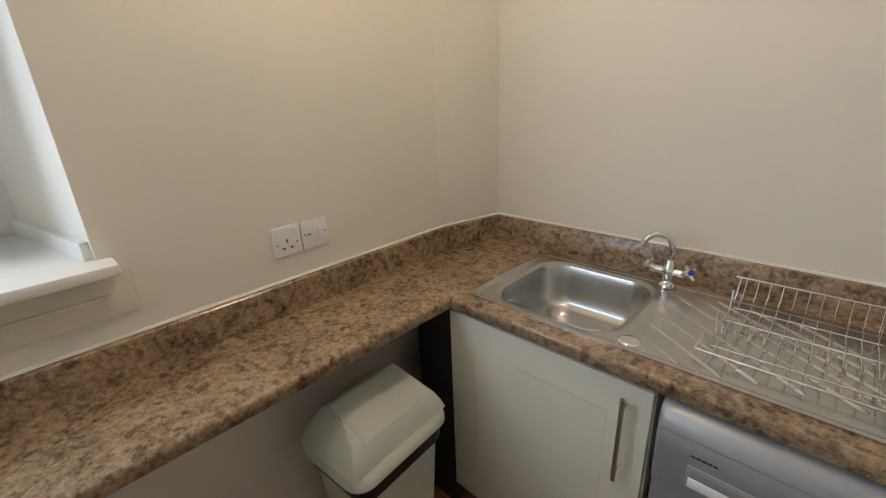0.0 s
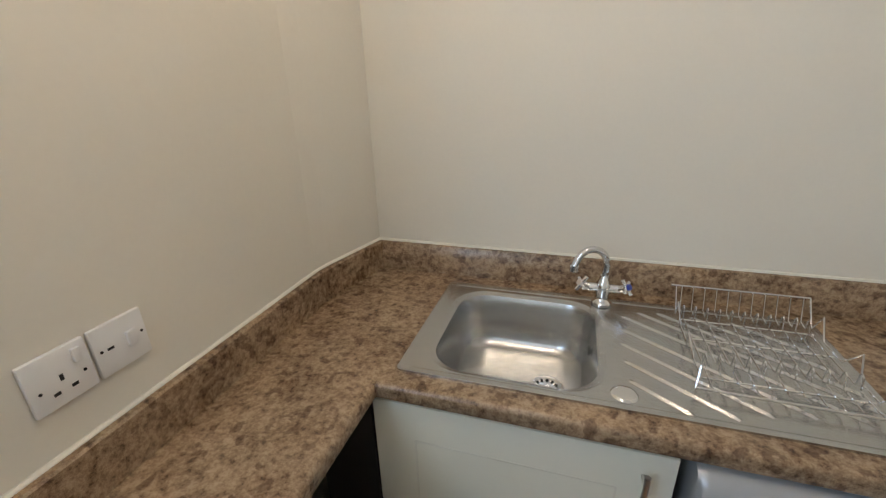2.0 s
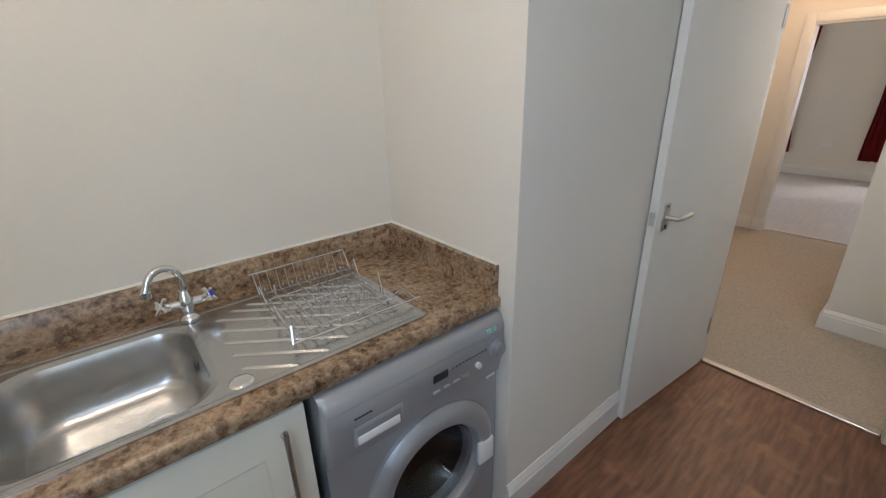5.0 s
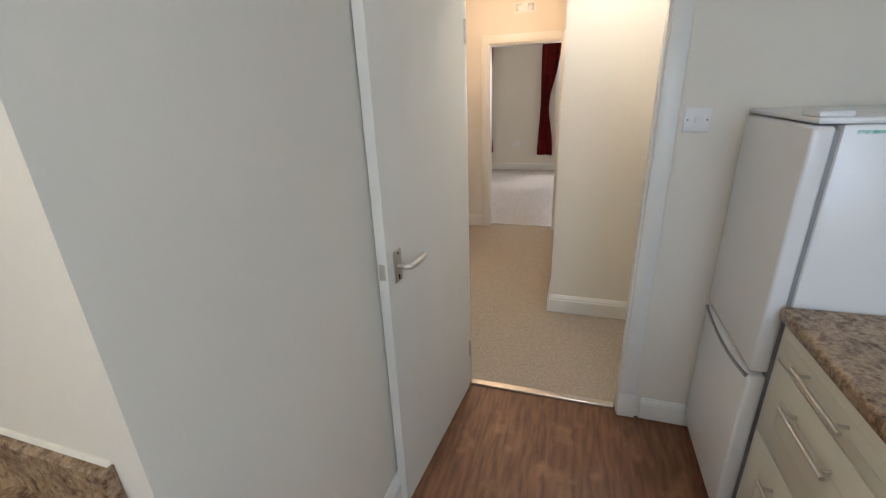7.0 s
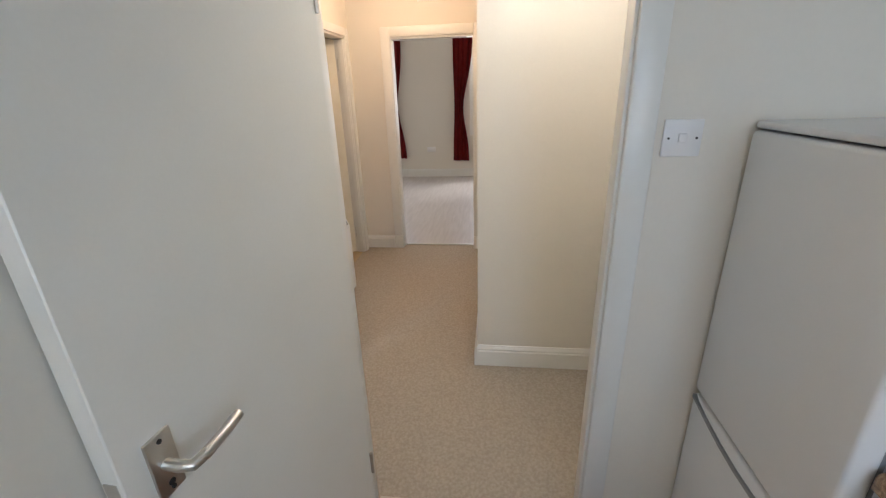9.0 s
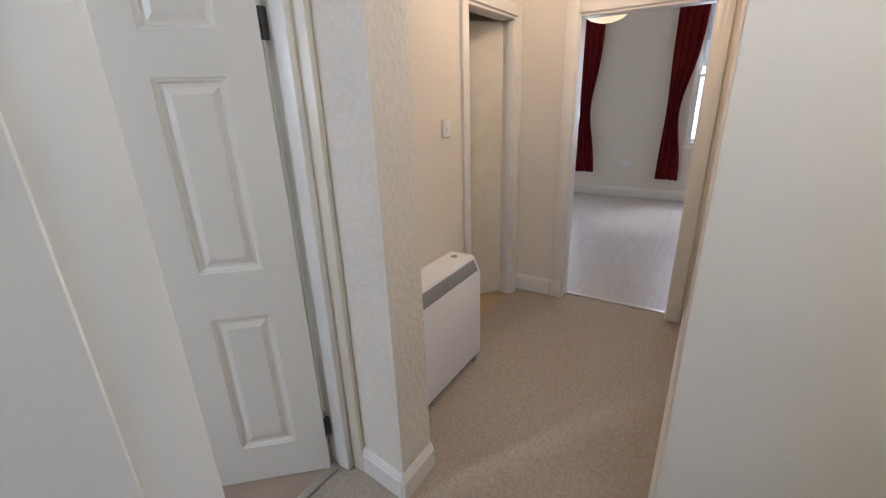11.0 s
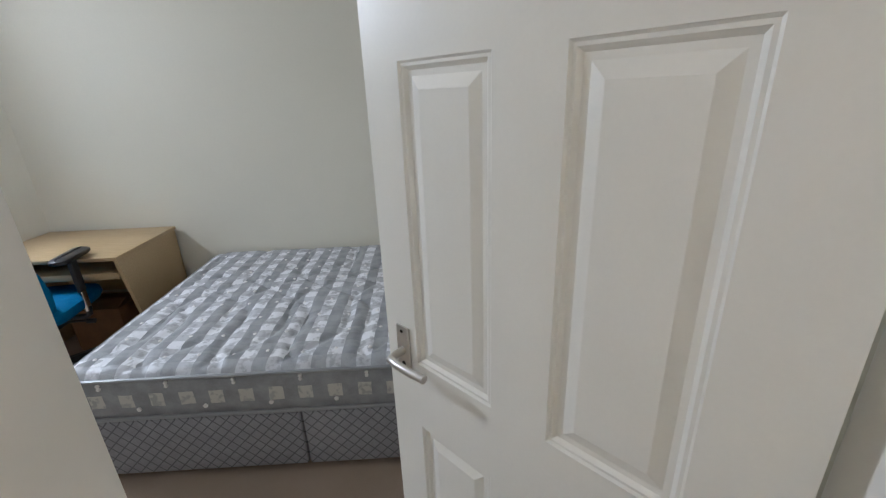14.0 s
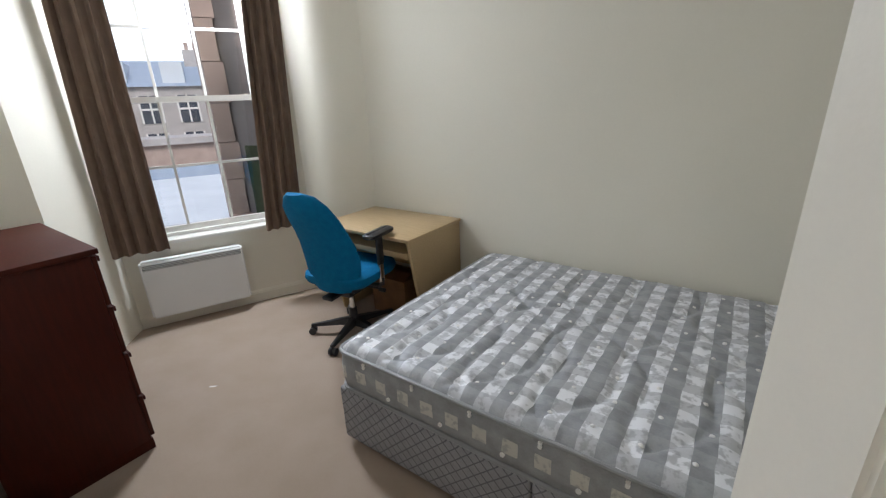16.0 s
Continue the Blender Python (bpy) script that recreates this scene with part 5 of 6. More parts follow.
def curtain(name, place, u_top, u_bot, z0, z1, off, folds, material, label, tie=None, depth=0.028):
    ob = thing(name, label, "curtain", at=tuple(place((u_bot[0] + u_bot[1]) / 2, off, z0)), group="pair of curtains")
    nu, nz = folds * 10, 26
    bm = bmesh.new()
    grids = []
    for side in (0, 1):
        g = []
        for j in range(nz + 1):
            f = j / nz
            z = z0 + (z1 - z0) * f
            a = u_bot[0] + (u_top[0] - u_bot[0]) * f
            b = u_bot[1] + (u_top[1] - u_bot[1]) * f
            if tie:
                k = math.exp(-((f - tie[0]) / 0.22) ** 2) * tie[1]
                a, b = a + (b - a) * k * tie[2], b - (b - a) * k * (1 - tie[2])
            row = []
            for i in range(nu + 1):
                s = i / nu
                w = noise.noise(Vector((s * 5.0, f * 1.6, folds * 1.7)))
                ph = s * folds * math.tau + 1.2 * w + 0.5 * math.sin(f * 2.4)
                o = off + depth * (math.sin(ph) * (0.8 + 0.3 * w) + 0.25 * math.sin(2 * ph + 1)) - side * 0.004
                p = place(a + (b - a) * s + 0.006 * math.cos(ph), o, z + (0.010 * w if j == 0 else 0))
                row.append(bm.verts.new(p))
            g.append(row)
        grids.append(g)
    for g in grids:
        for j in range(nz):
            for i in range(nu):
                bm.faces.new((g[j][i], g[j][i + 1], g[j + 1][i + 1], g[j + 1][i]))
    g, h = grids
    for j in range(nz):
        for i in (0, nu):
            bm.faces.new((g[j][i], g[j + 1][i], h[j + 1][i], h[j][i]))
    for i in range(nu):
        for j in (0, nz):
            bm.faces.new((g[j][i], g[j][i + 1], h[j][i + 1], h[j][i]))
    part("cloth", bm, material, ob)
    return ob


curtain("curtain", win, (0.03, 0.30), (-0.04, 0.30), 0.605, 2.72, 0.10, 4, TAUPE, "taupe pleated curtain drawn back beside the bedroom window")
curtain("curtain", win, (1.09, 1.325), (0.96, 1.245), 0.620, 2.72, 0.10, 4, TAUPE, "taupe pleated curtain drawn back beside the desk")
rl = thing("curtain_rail", "white curtain rail over the bedroom window", "curtain rail", at=tuple(win(0.6, 0.10, 2.735)))
part("rail", wbox(bmesh.new(), -0.05, 0.088, 2.722, 1.32, 0.112, 2.745), PLASTIC, rl)
for u in (0.1, 1.15):
    part("bracket", wbox(bmesh.new(), u - 0.01, 0.0, 2.725, u + 0.01, 0.088, 2.74), PLASTIC, rl)
curtain("curtain", fwin, (1.52, 1.86), (1.60, 1.89), 0.315, 2.72, 0.13, 4, RED, "dark red curtain tied back in the front room", tie=(0.38, 0.50, 0.85))
curtain("curtain", fwin, (2.74, 3.06), (2.735, 3.04), 0.365, 2.72, 0.13, 4, RED, "dark red curtain tied back in the front room", tie=(0.38, 0.5, 0.7))
fr2 = thing("curtain_rail", "white curtain rail across the front room windows", "curtain rail", at=(9.75, 2.2, 2.73))
part("rail", boxm(9.735, 0.3, 2.722, 9.76, 4.2, 2.745), PLASTIC, fr2)
for y in (0.35, 2.3, 4.15):
    part("bracket", boxm(9.76, y - 0.01, 2.725, FX, y + 0.01, 2.742), PLASTIC, fr2)
fs = thing("wall_socket", "white double socket low on the front room wall", "socket", at=(FX, 2.31, 0.5))
part("plate", boxm(FX - 0.01, 2.235, 0.46, FX, 2.385, 0.545, 0.003), PLASTIC, fs)

# ---------------------------------------------------------------- bedroom
# panel heater under the window
ph = thing("panel_heater", "white wall-mounted panel heater under the bedroom window", "heater", at=tuple(win(0.41, 0.05, 0.1)))
bm = wbox(bmesh.new(), 0.092, 0.030, 0.100, 0.767, 0.112, 0.537)
bmesh.ops.bevel(bm, geom=bm.edges[:], offset=0.014, segments=3, affect="EDGES")
part("casing", bm, WHITE, ph)
part("grille", wbox(bmesh.new(), 0.110, 0.110, 0.478, 0.750, 0.1135, 0.514), SILVER_D, ph, "grey outlet slot")
for k in range(3):
    part("slat", wbox(bmesh.new(), 0.112, 0.112, 0.482 + k * 0.011, 0.748, 0.1155, 0.485 + k * 0.011), WHITE, ph)
part("bracket", wbox(bmesh.new(), 0.2, 0.0, 0.2, 0.6, 0.030, 0.45), SILVER_D, ph)

# bed: divan in two halves, mattress on top
BE = (2.140, 3.525, 4.020, 4.930)
for xa, xb in ((BE[0] - 0.006, 3.068), (3.074, BE[2])):
    dv = thing("divan_base", "grey trellis-patterned divan base half under the mattress", "bed base", at=((xa + xb) / 2, 4.2, 0), group="divan halves")
    part("box", boxm(xa, BE[1] - 0.010, 0.045, xb, BE[3], 0.325, 0.012, 3), LATTICE, dv)
    for x in (xa + 0.10, xb - 0.10):
        for y in (BE[1] + 0.12, BE[3] - 0.12):
            bm = cylm((x, y, 0.02), (x, y, 0.056), 0.012, seg=10)
            cyl(bm, (x - 0.012, y, 0.027), (x + 0.012, y, 0.027), 0.021, seg=14)
            part("castor", bm, BLACK, dv, "black castor")

mt = thing("mattress", "grey and white checked quilted mattress lying bare on the divan", "mattress", at=((BE[0] + BE[2]) / 2, (BE[1] + BE[3]) / 2, 0.326))
Z0, Z1 = 0.326, 0.545
bm = bmesh.new()
nx, ny = 150, 112
cx, cy = (BE[0] + BE[2]) / 2, (BE[1] + BE[3]) / 2
hx, hy = (BE[2] - BE[0]) / 2, (BE[3] - BE[1]) / 2


def quilt(x, y):
    """Height of the quilted top: stitched diagonal waves with puckers, falling off at the rim."""
    a = (x + 0.10 * math.sin(y * 7.5)) / 0.30 + y / 0.52
    b = (x + 0.10 * math.sin(y * 7.5 + 2)) / 0.30 - y / 0.52
    q = min(abs(math.sin(math.pi * a)), abs(math.sin(math.pi * b)))
    z = 0.017 * min(1, q * 2.6) ** 0.6
    z += 0.0045 * noise.noise(Vector((x * 30, y * 12, 3)))
    z += 0.0055 * noise.noise(Vector((x * 9, y * 9, 1)))
    return z


top = []
for j in range(ny + 1):
    row = []
    for i in range(nx + 1):
        x, y = -hx + 2 * hx * i / nx, -hy + 2 * hy * j / ny
        e = min(hx - abs(x), hy - abs(y))
        drop = 0.018 * max(0, 1 - e / 0.035) ** 2
        px, py = x, y
        r = 0.06
        if abs(x) > hx - r and abs(y) > hy - r:
            ox, oy = abs(x) - (hx - r), abs(y) - (hy - r)
            m_ = max(ox, oy)
            l_ = math.hypot(ox, oy)
            if l_ > 1e-6:
                px = math.copysign(hx - r + ox * m_ / l_, x)
                py = math.copysign(hy - r + oy * m_ / l_, y)
        row.append(bm.verts.new((cx + px, cy + py, Z1 - 0.012 + quilt(x, y) * min(1, e / 0.05) - drop)))
    top.append(row)
for j in range(ny):
    for i in range(nx):
        bm.faces.new((top[j][i], top[j][i + 1], top[j + 1][i + 1], top[j + 1][i]))
part("quilted_top", bm, TICK, mt)
bm = bmesh.new()
rings = []
for z, o in ((Z0, -0.012), (Z0 + 0.012, 0.0), (Z0 + 0.06, 0.006), (Z0 + 0.12, 0.007), (Z1 - 0.045, 0.001), (Z1 - 0.03, -0.004)):
    ring = []
    for x, y in rounded(BE[0] - o, BE[1] - o, BE[2] + o, BE[3] + o, 0.06, 6):
        ring.append((x, y, z))
    rings.append(ring)
loft(bm, rings)
part("border", bm, TICK_S, mt, "darker grey border with a row of pale squares")
for z in (Z1 - 0.030, Z0 + 0.006):
    pts = [(x, y, z + 0.003 * noise.noise(Vector((x * 6, y * 6, z)))) for x, y in rounded(BE[0] - 0.003, BE[1] - 0.003, BE[2] + 0.003, BE[3] + 0.003, 0.06, 6)]
    full = []
    for a, b in zip(pts, pts[1:] + pts[:1]):
        full += [a]
        n_ = int((Vector(b) - Vector(a)).length / 0.08)
        full += [tuple(Vector(a).lerp(Vector(b), k / (n_ + 1)) + Vector((0, 0, 0.003 * noise.noise(Vector(a) * 3 + Vector((k * 0.9, 0, z)))))) for k in range(1, n_ + 1)]
    part("piping", tube(bmesh.new(), full + [full[0]], 0.009, 8), SILVER_D, mt, "grey piped edge")
for k in range(7):
    x = BE[0] + 0.17 + k * 0.262
    for dx, z, r_ in ((0, Z1 - 0.045, 0.007), (0, Z1 - 0.06, 0.007), (0.13, Z0 + 0.055, 0.009)):
        part("tuft", cylm((x + dx, BE[1] - 0.004, z), (x + dx, BE[1] - 0.012, z), r_, seg=9), PLASTIC, mt, "small white border tuft")

for i in range(13):
    for j in range(9):
        x, y = BE[0] + 0.10 + i * 0.1405 + 0.03 * (j % 2), BE[1] + 0.10 + j * 0.15
        zt = Z1 - 0.012 + quilt(x - cx, y - cy)
        bm = bmesh.new()
        lathe(bm, [(0.009, -0.004), (0.008, 0.0015), (0.004, 0.004), (0.0, 0.0045)], (x, y, zt), 8)
        part("tuft", bm, PLASTIC, mt, "small white tuft")

# desk
dk = thing("desk", "light oak laminate desk with a keyboard tray against the wall", "desk", at=(1.42, 4.65, 0))
DX0, DX1, DY_0, DY_1, DZ = 1.035, 1.882, 4.352, 4.945, 0.738
part("desktop", boxm(DX0, DY_0, DZ - 0.022, DX1, DY_1, DZ, 0.003), OAK, dk)
for x0 in (DX0 + 0.006, DX1 - 0.026):
    bm = bmesh.new()
    sec = [(DY_0 + 0.01, DZ - 0.022), (DY_1 - 0.01, DZ - 0.022), (DY_1 - 0.01, 0.008), (DY_0 + 0.14, 0.008)]
    loft(bm, [[(x, y, z) for y, z in sec] for x in (x0, x0 + 0.020)])
    part("side_panel", bm, OAK, dk, smooth=False)
part("back_panel", boxm(DX0 + 0.026, DY_1 - 0.03, 0.30, DX1 - 0.026, DY_1 - 0.014, DZ - 0.022), OAK, dk)
tr = part("keyboard_tray", boxm(DX0 + 0.04, DY_0 + 0.02, 0.615, DX1 - 0.04, DY_1 - 0.16, 0.631, 0.002), OAK, dk)
part("tray_front", boxm(DX0 + 0.03, DY_0 + 0.012, 0.602, DX1 - 0.03, DY_0 + 0.028, 0.640, 0.003), OAK, tr)
for x in (DX0 + 0.032, DX1 - 0.036):
    part("runner", boxm(x - 0.005, DY_0 + 0.04, 0.632, x + 0.009, DY_1 - 0.18, 0.66), BLACK, tr)

cb = thing("cardboard_box", "brown cardboard box standing under the desk", "box", at=(1.42, 4.74, 0))
bm = bmesh.new()
loft(bm, [[(x, y, z) for x, y in rounded(1.27, 4.60, 1.60, 4.86, 0.006, 2)] for z in (0.008, 0.30)])
part("carton", bm, CARD, cb)
for y, s in ((4.60, 1), (4.86, -1)):
    bm = bmesh.new()
    loft(bm, [[(1.275, y, 0.30), (1.595, y, 0.30), (1.595, y + 0.004 * s, 0.30), (1.275, y + 0.004 * s, 0.30)], [(1.28, y + 0.10 * s, 0.335), (1.59, y + 0.10 * s, 0.335), (1.59, y + 0.104 * s, 0.332), (1.28, y + 0.104 * s, 0.332)]])
    part("flap", bm, CARD, cb)

# office chair, turned half towards the desk
ch = thing("office_chair", "turquoise upholstered swivel chair with black arms and star base", "office chair", at=(1.41, 4.265, 0.007))
ch.rotation_euler = (0, 0, radians(8))


def cpart(name, bm, material, parent=None, label=""):
    ob = finish(name, bm, material, True)
    ob.parent = parent or ch
    if label:
        ob["label"] = label
    return ob


def ellipse_ring(w, t, y, z, tilt=0.0, n=28, curve=0.05):
    out = []
    for k in range(n):
        a = k * math.tau / n
        x = w / 2 * math.copysign(abs(math.cos(a)) ** 0.8, math.cos(a))
        yy = t / 2 * math.sin(a)
        out.append((x, y + yy * math.cos(tilt) + curve * (2 * x / max(w, 0.2)) ** 2 * 0.6, z + yy * math.sin(tilt)))
    return out


bm = bmesh.new()
loft(bm, [ellipse_ring(*r) for r in ((0.18, 0.03, -0.165, 0.388), (0.30, 0.08, -0.17, 0.40), (0.385, 0.11, -0.17, 0.45), (0.43, 0.125, -0.165, 0.53), (0.45, 0.125, -0.17, 0.62), (0.44, 0.115, -0.195, 0.72, 0.15), (0.415, 0.105, -0.235, 0.81, 0.25), (0.395, 0.095, -0.285, 0.905, 0.35), (0.345, 0.085, -0.33, 0.985, 0.4), (0.24, 0.065, -0.360, 1.045, 0.4), (0.13, 0.03, -0.375, 1.072, 0.4))])
cpart("backrest", bm, TURQ, label="tall curved turquoise back cushion")
bm = bmesh.new()
loft(bm, [[(x, y, z) for x, y in rounded(-w / 2, y0, w / 2, y1, 0.11, 6)] for w, y0, y1, z in ((0.40, -0.17, 0.24, 0.425), (0.47, -0.21, 0.275, 0.440), (0.49, -0.22, 0.29, 0.465), (0.48, -0.215, 0.285, 0.495), (0.43, -0.18, 0.25, 0.512), (0.33, -0.10, 0.17, 0.517))])
cpart("seat", bm, TURQ, label="turquoise seat cushion")
bm = boxm(-0.17, -0.16, 0.395, 0.17, 0.18, 0.428, 0.01)
box(bm, -0.09, -0.12, 0.33, 0.09, 0.12, 0.398, 0.012)
box(bm, -0.04, -0.235, 0.35, 0.04, -0.10, 0.375, 0.006)
mc = cpart("mechanism", bm, BLACK)
for s in (-1, 1):
    bm = tube(bmesh.new(), [(s * 0.09, 0.02, 0.37), (s * 0.20, 0.03, 0.365), (s * 0.235, 0.03, 0.36)], 0.007, 8)
    cyl(bm, (s * 0.225, 0.03, 0.36), (s * 0.265, 0.03, 0.358), 0.014, seg=10)
    cpart("adjuster_lever", bm, BLACK, mc)
cpart("gas_column", cylm((0, 0, 0.13), (0, 0, 0.335), 0.022, 0.018, 16), CHROME)
cpart("column_sleeve", cylm((0, 0, 0.075), (0, 0, 0.20), 0.030, 0.026, 16), BLACK)
for s in (-1, 1):
    bm = bmesh.new()
    tube(bm, [(s * 0.12, 0.0, 0.405), (s * 0.25, 0.0, 0.405), (s * 0.272, 0.0, 0.42), (s * 0.276, 0.0, 0.46)], 0.016, 10)
    ar = cpart("armrest", bm, BLACK)
    cpart("arm_upright", boxm(s * 0.276 - 0.012, -0.026, 0.560, s * 0.276 + 0.012, 0.026, 0.752, 0.006), BLACK, ar)
    cpart("arm_stem", boxm(s * 0.276 - 0.008, -0.019, 0.44, s * 0.276 + 0.008, 0.019, 0.58, 0.003), CHROME, ar, "bright metal arm stem")
    bm = bmesh.new()
    loft(bm, [[(s * 0.272 + x, y, z) for x, y in rounded(-w / 2, y0, w / 2, y1, 0.035, 5)] for w, y0, y1, z in ((0.07, -0.10, 0.12, 0.748), (0.085, -0.12, 0.14, 0.758), (0.085, -0.12, 0.14, 0.774), (0.06, -0.10, 0.12, 0.784))])
    cpart("arm_pad", bm, BLACK, ar)
for k in range(5):
    a = radians(-126 + 72 * k - 26)
    c, s = math.cos(a), math.sin(a)
    bm = bmesh.new()
    rings = []
    for r, w, z0, z1 in ((0.02, 0.034, 0.075, 0.125), (0.10, 0.028, 0.075, 0.112), (0.22, 0.020, 0.068, 0.090), (0.305, 0.016, 0.062, 0.078)):
        rings.append([(r * c - w * s, r * s + w * c, z0), (r * c + w * s, r * s - w * c, z0), (r * c + w * 0.6 * s, r * s - w * 0.6 * c, z1), (r * c - w * 0.6 * s, r * s + w * 0.6 * c, z1)])
    loft(bm, rings)
    lg = cpart("base_leg", bm, BLACK)
    bm = bmesh.new()
    p = Vector((0.30 * c, 0.30 * s, 0.026))
    t = Vector((-s, c, 0))
    for o in (-0.016, 0.016):
        cyl(bm, p + t * (o - 0.009), p + t * (o + 0.009), 0.025, seg=18)
    cyl(bm, p + t * -0.02, p + t * 0.02, 0.009, seg=10)
    cyl(bm, p + Vector((0, 0, 0.0)), p + Vector((0, 0, 0.05)), 0.008, seg=8)
    cpart("castor", bm, BLACK, lg, "black twin-wheel castor")

# chest of drawers
cd = thing("chest_of_drawers", "dark red-brown chest of four drawers against the wall", "chest of drawers", at=(0.96, 2.75, 0))
CX0, CX1, CY0, CY1 = 0.56, 1.372, 2.50, 2.975
part("carcass", boxm(CX0, CY0, 0.06, CX1, CY1, 0.998, 0.002), MAHOG, cd)
part("top", boxm(CX0 - 0.008, CY0, 0.998, CX1 + 0.010, CY1 + 0.030, 1.022, 0.003), MAHOG, cd)
part("plinth", boxm(CX0 + 0.005, CY0, 0.006, CX1 - 0.002, CY1 + 0.008, 0.06), MAHOG, cd)
for k in range(4):
    z0 = 0.075 + k * 0.231
    d_ = part("drawer_front", boxm(CX0 + 0.004, CY1 + 0.001, z0, CX1 - 0.003, CY1 + 0.020, z0 + 0.220, 0.003), MAHOG, cd)
    part("lip", boxm(CX0 + 0.004, CY1 + 0.020, z0 + 0.195, CX1 - 0.003, CY1 + 0.030, z0 + 0.219, 0.004), MAHOG, d_)

# scrap on the carpet, smudges
ps = thing("paper_scrap", "small white scrap of paper on the carpet", "paper scrap", at=(1.15, 3.37, 0.007))
bm = bmesh.new()
loft(bm, [[(1.13, 3.36, 0.007), (1.135, 3.372, 0.007), (1.135, 3.372, 0.010), (1.13, 3.36, 0.010)], [(1.165, 3.378, 0.012), (1.17, 3.388, 0.013), (1.17, 3.388, 0.015), (1.165, 3.378, 0.014)]])
part("scrap", bm, PLASTIC, ps)

# ---------------------------------------------------------------- outdoors
gr = tagged(finish("ground", boxm(-900, -900, -7.2, 900, 900, -7.0), GROUND), "grey ground far below the windows", "ground", kind="structure")
tagged(finish("backdrop_sky", boxm(-140, -160, -7, -139, 160, 110), glow("bright_overcast_sky", (0.93, 0.96, 1.0), 1.0)), "bright white overcast sky in the distance", "sky", kind="structure")
OD = Vector((-0.893, 0.45, 0)).normalized()
OS = Vector((0.45, 0.893, 0)).normalized()
EYE = Vector((3.48, 2.51, 0))


def out(d, s):
    p = EYE + OD * d + OS * s
    return (p.x, p.y)


fr3 = thing("flat_roof", "pale flat roof of a low building behind the house", "roof", at=(*out(14, 0), -7))
part("roof_deck", prism(bmesh.new(), [out(7, -9), out(7, 9), out(21, 12), out(21, -12)], -7, -1.05), ROOFW, fr3)
part("parapet", prism(bmesh.new(), [out(21, -12), out(21, 12), out(21.4, 12), out(21.4, -12)], -7, -0.62), SLATE, fr3)
bm = bmesh.new()
prism(bm, [out(15, 0.6), out(15, 2.6), out(16.6, 2.6), out(16.6, 0.6)], -1.05, -0.55)
part("rooflight", bm, SLATE, fr3, "blue-grey rooflight box")
bm = bmesh.new()
for s in np.linspace(-4, 4, 9):
    cyl(bm, (*out(9.5, s), -1.05), (*out(9.5, s), -0.55), 0.02, seg=6)
cyl(bm, (*out(9.5, -4.2), -0.55), (*out(9.5, 4.2), -0.55), 0.02, seg=6)
part("guard_rail", bm, SILVER, fr3, "thin metal guard rail")
lw = thing("low_building", "long tan single-storey building behind the flat roof", "building", at=(*out(25, 0), -7))
part("wall", prism(bmesh.new(), [out(24, -14), out(24, 14), out(27, 14), out(27, -14)], -7, 0.15), STONE, lw)
part("roof", prism(bmesh.new(), [out(23.8, -14), out(23.8, 14), out(27.2, 14), out(27.2, -14)], 0.15, 0.45), RUBBLE, lw)
ht = thing("tenement", "grey stone tenement with slate roof, dormers and chimneys", "building", at=(*out(33, 0), -7))
part("wall", prism(bmesh.new(), [out(32, -18), out(32, 18), out(40, 18), out(40, -18)], -7, 3.1), RUBBLE, ht)
bm = bmesh.new()
a, b, c, e = out(31.8, -18), out(31.8, 18), out(36, 18), out(36, -18)
loft(bm, [[(*a, 3.1), (*e, 4.9), (*out(40.2, -18), 3.1)], [(*b, 3.1), (*c, 4.9), (*out(40.2, 18), 3.1)]])
part("roof", bm, SLATE, ht)
DARKWIN = mat("dark_window_pane", (0.06, 0.07, 0.09), 0.15, scale=3)
for z in (-1.2, 1.0):
    for s in np.linspace(-9, 9, 10):
        w_ = part("window", prism(bmesh.new(), [out(31.96, s - 0.55), out(31.96, s + 0.55), out(32.1, s + 0.55), out(32.1, s - 0.55)], z, z + 1.6), DARKWIN, ht)
        bm = prism(bmesh.new(), [out(31.93, s - 0.6), out(31.93, s + 0.6), out(32.0, s + 0.6), out(32.0, s - 0.6)], z + 0.75, z + 0.87)
        prism(bm, [out(31.93, s - 0.05), out(31.93, s + 0.05), out(32.0, s + 0.05), out(32.0, s - 0.05)], z, z + 1.6)
        for q in (-0.6, 0.5):
            prism(bm, [out(31.93, s + q), out(31.93, s + q + 0.1), out(32.0, s + q + 0.1), out(32.0, s + q)], z, z + 1.6)
        part("frame", bm, GLOSS, w_)
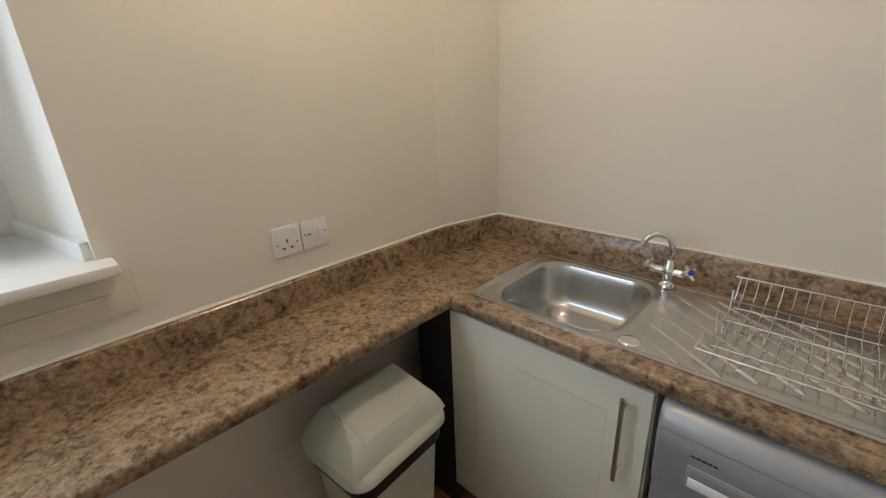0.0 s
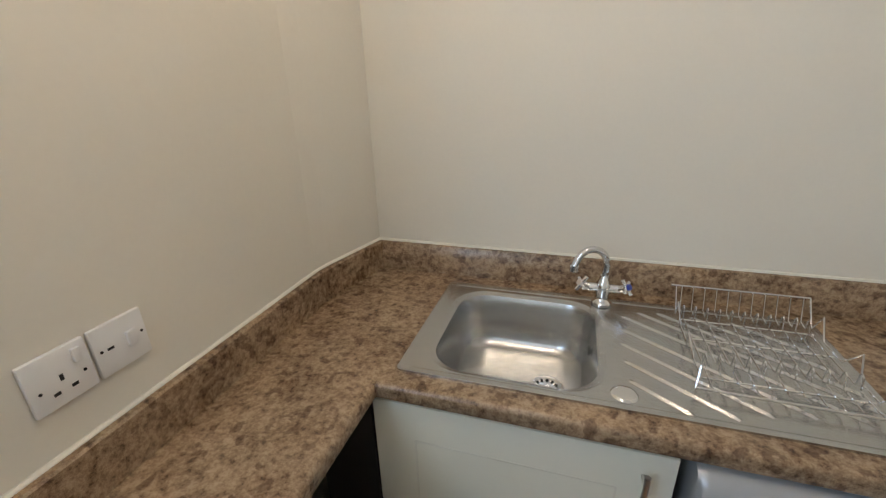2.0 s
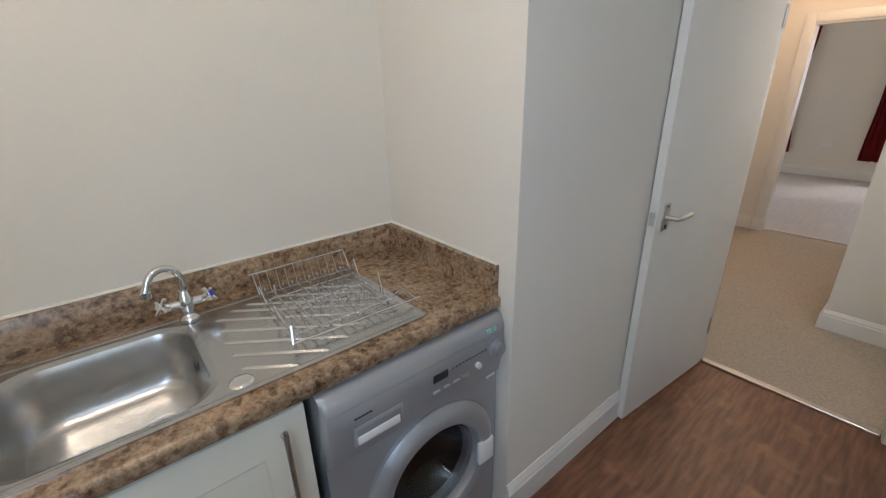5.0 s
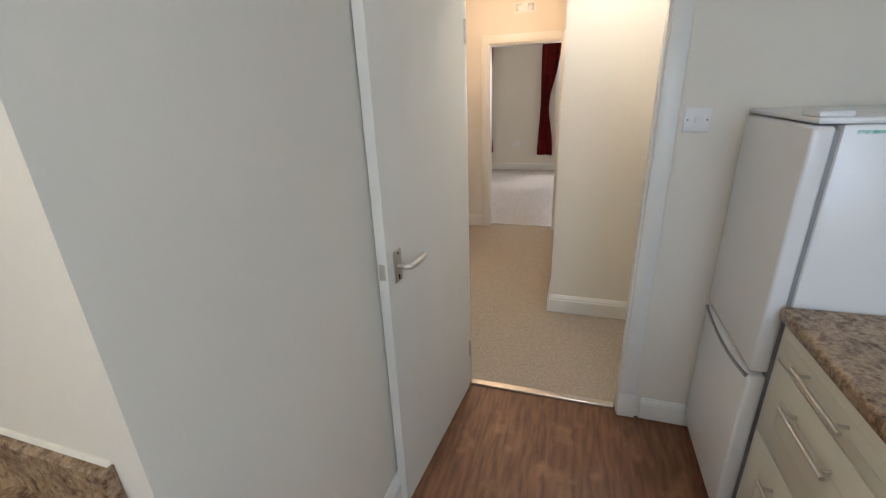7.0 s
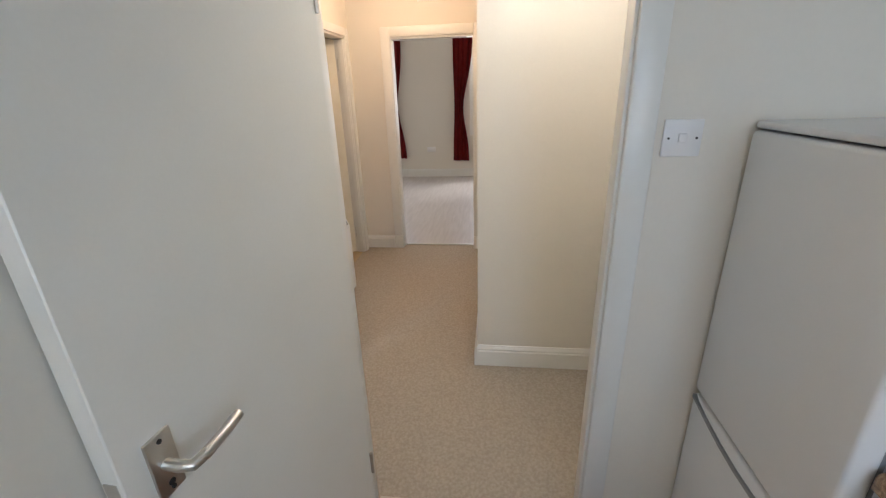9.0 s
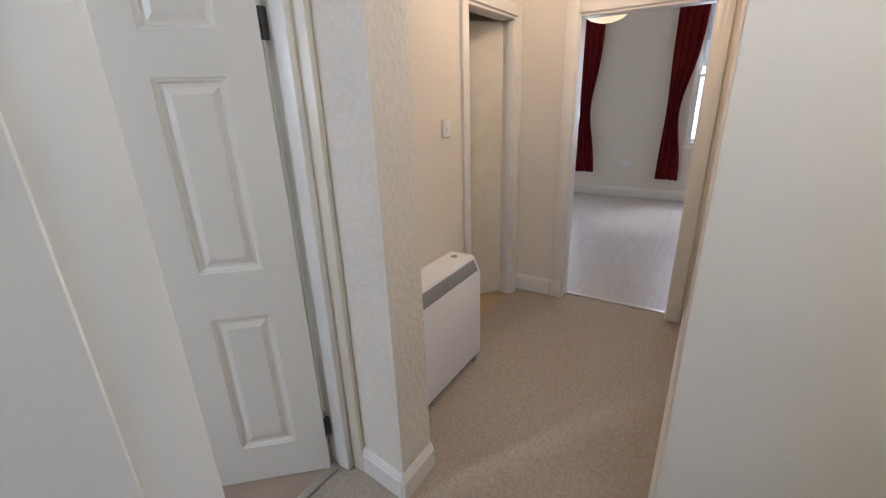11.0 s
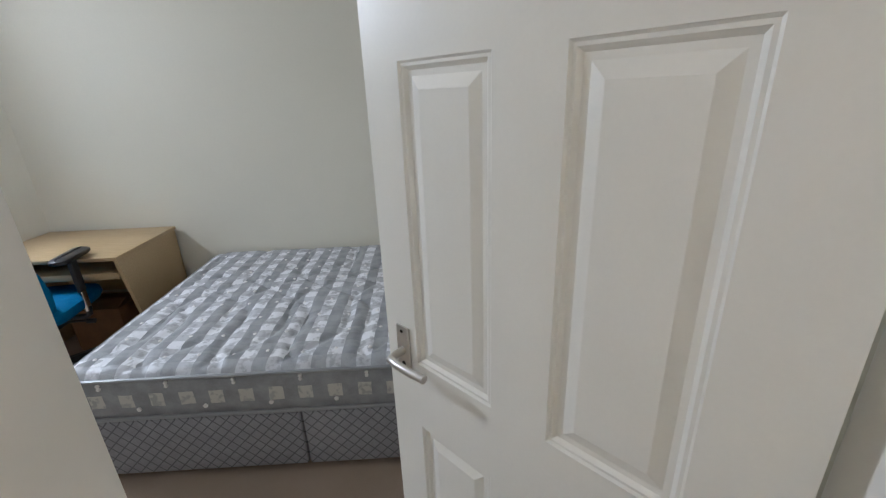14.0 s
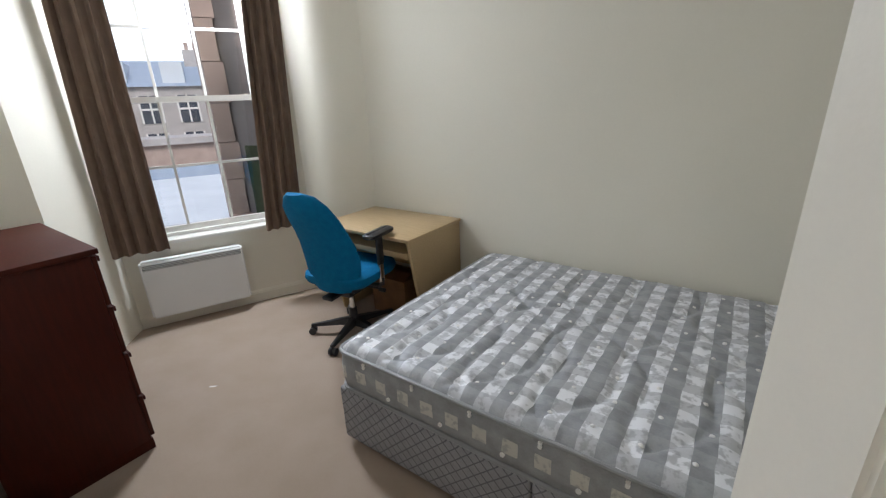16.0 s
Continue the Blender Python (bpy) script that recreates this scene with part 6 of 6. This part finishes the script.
for s in (-7.5, -4.5, -1.5, 1.5, 4.5):
    part("dormer", prism(bmesh.new(), [out(32.3, s - 0.6), out(32.3, s + 0.6), out(35, s + 0.6), out(35, s - 0.6)], 3.2, 4.5), ROOFW, ht)
for s in (-6, 0, 3.2, 6):
    ck = part("chimney", prism(bmesh.new(), [out(35, s - 0.8), out(35, s + 0.8), out(36.2, s + 0.8), out(36.2, s - 0.8)], 3.6, 5.5), RUBBLE, ht)
    bm = bmesh.new()
    for q in (-0.5, 0, 0.5):
        cyl(bm, (*out(35.6, s + q), 5.5), (*out(35.6, s + q), 6.0), 0.14, seg=8)
    part("chimney_pots", bm, STONE, ck)
nb = thing("neighbour_building", "pink sandstone corner of the neighbouring building", "building", at=(-1.0, 6.5, -7))
for k in range(22):
    j = 0.025 * (k % 2)
    part("quoin", prism(bmesh.new(), [(-1.39, 5.01), (-1.315 + j * 0.5, 5.17 + j), (-1.62, 5.36), (-1.72, 5.12)], -3.0 + k * 0.42, -2.588 + k * 0.42), STONE, nb)
part("wall", prism(bmesh.new(), [(-1.34, 5.20), (-0.15, 5.42), (-0.15, 8.0), (-1.70, 8.0), (-1.60, 5.30)], -7, 8.0), STONE_D, nb)
part("moss", prism(bmesh.new(), [(-1.22, 5.205), (-0.95, 5.255), (-0.95, 5.4), (-1.22, 5.4)], 0.1, 1.15), GREENM, nb, "green moss stain on the stone")
ft = thing("street_facade", "grey stone facade across the street", "building", at=(24, 2, -7))
part("wall", boxm(22, -25, -7, 30, 25, 9), RUBBLE, ft)
for z in (-2.0, 1.2, 4.4):
    for y in np.arange(-9, 10, 2.6):
        w_ = part("window", boxm(21.95, y - 0.55, z, 22.1, y + 0.55, z + 1.9), DARKWIN, ft)
        bm = boxm(21.9, y - 0.6, z + 0.9, 21.98, y + 0.6, z + 1.0)
        box(bm, 21.9, y - 0.62, z, 21.98, y - 0.52, z + 1.9)
        box(bm, 21.9, y + 0.52, z, 21.98, y + 0.62, z + 1.9)
        part("frame", bm, GLOSS, w_)
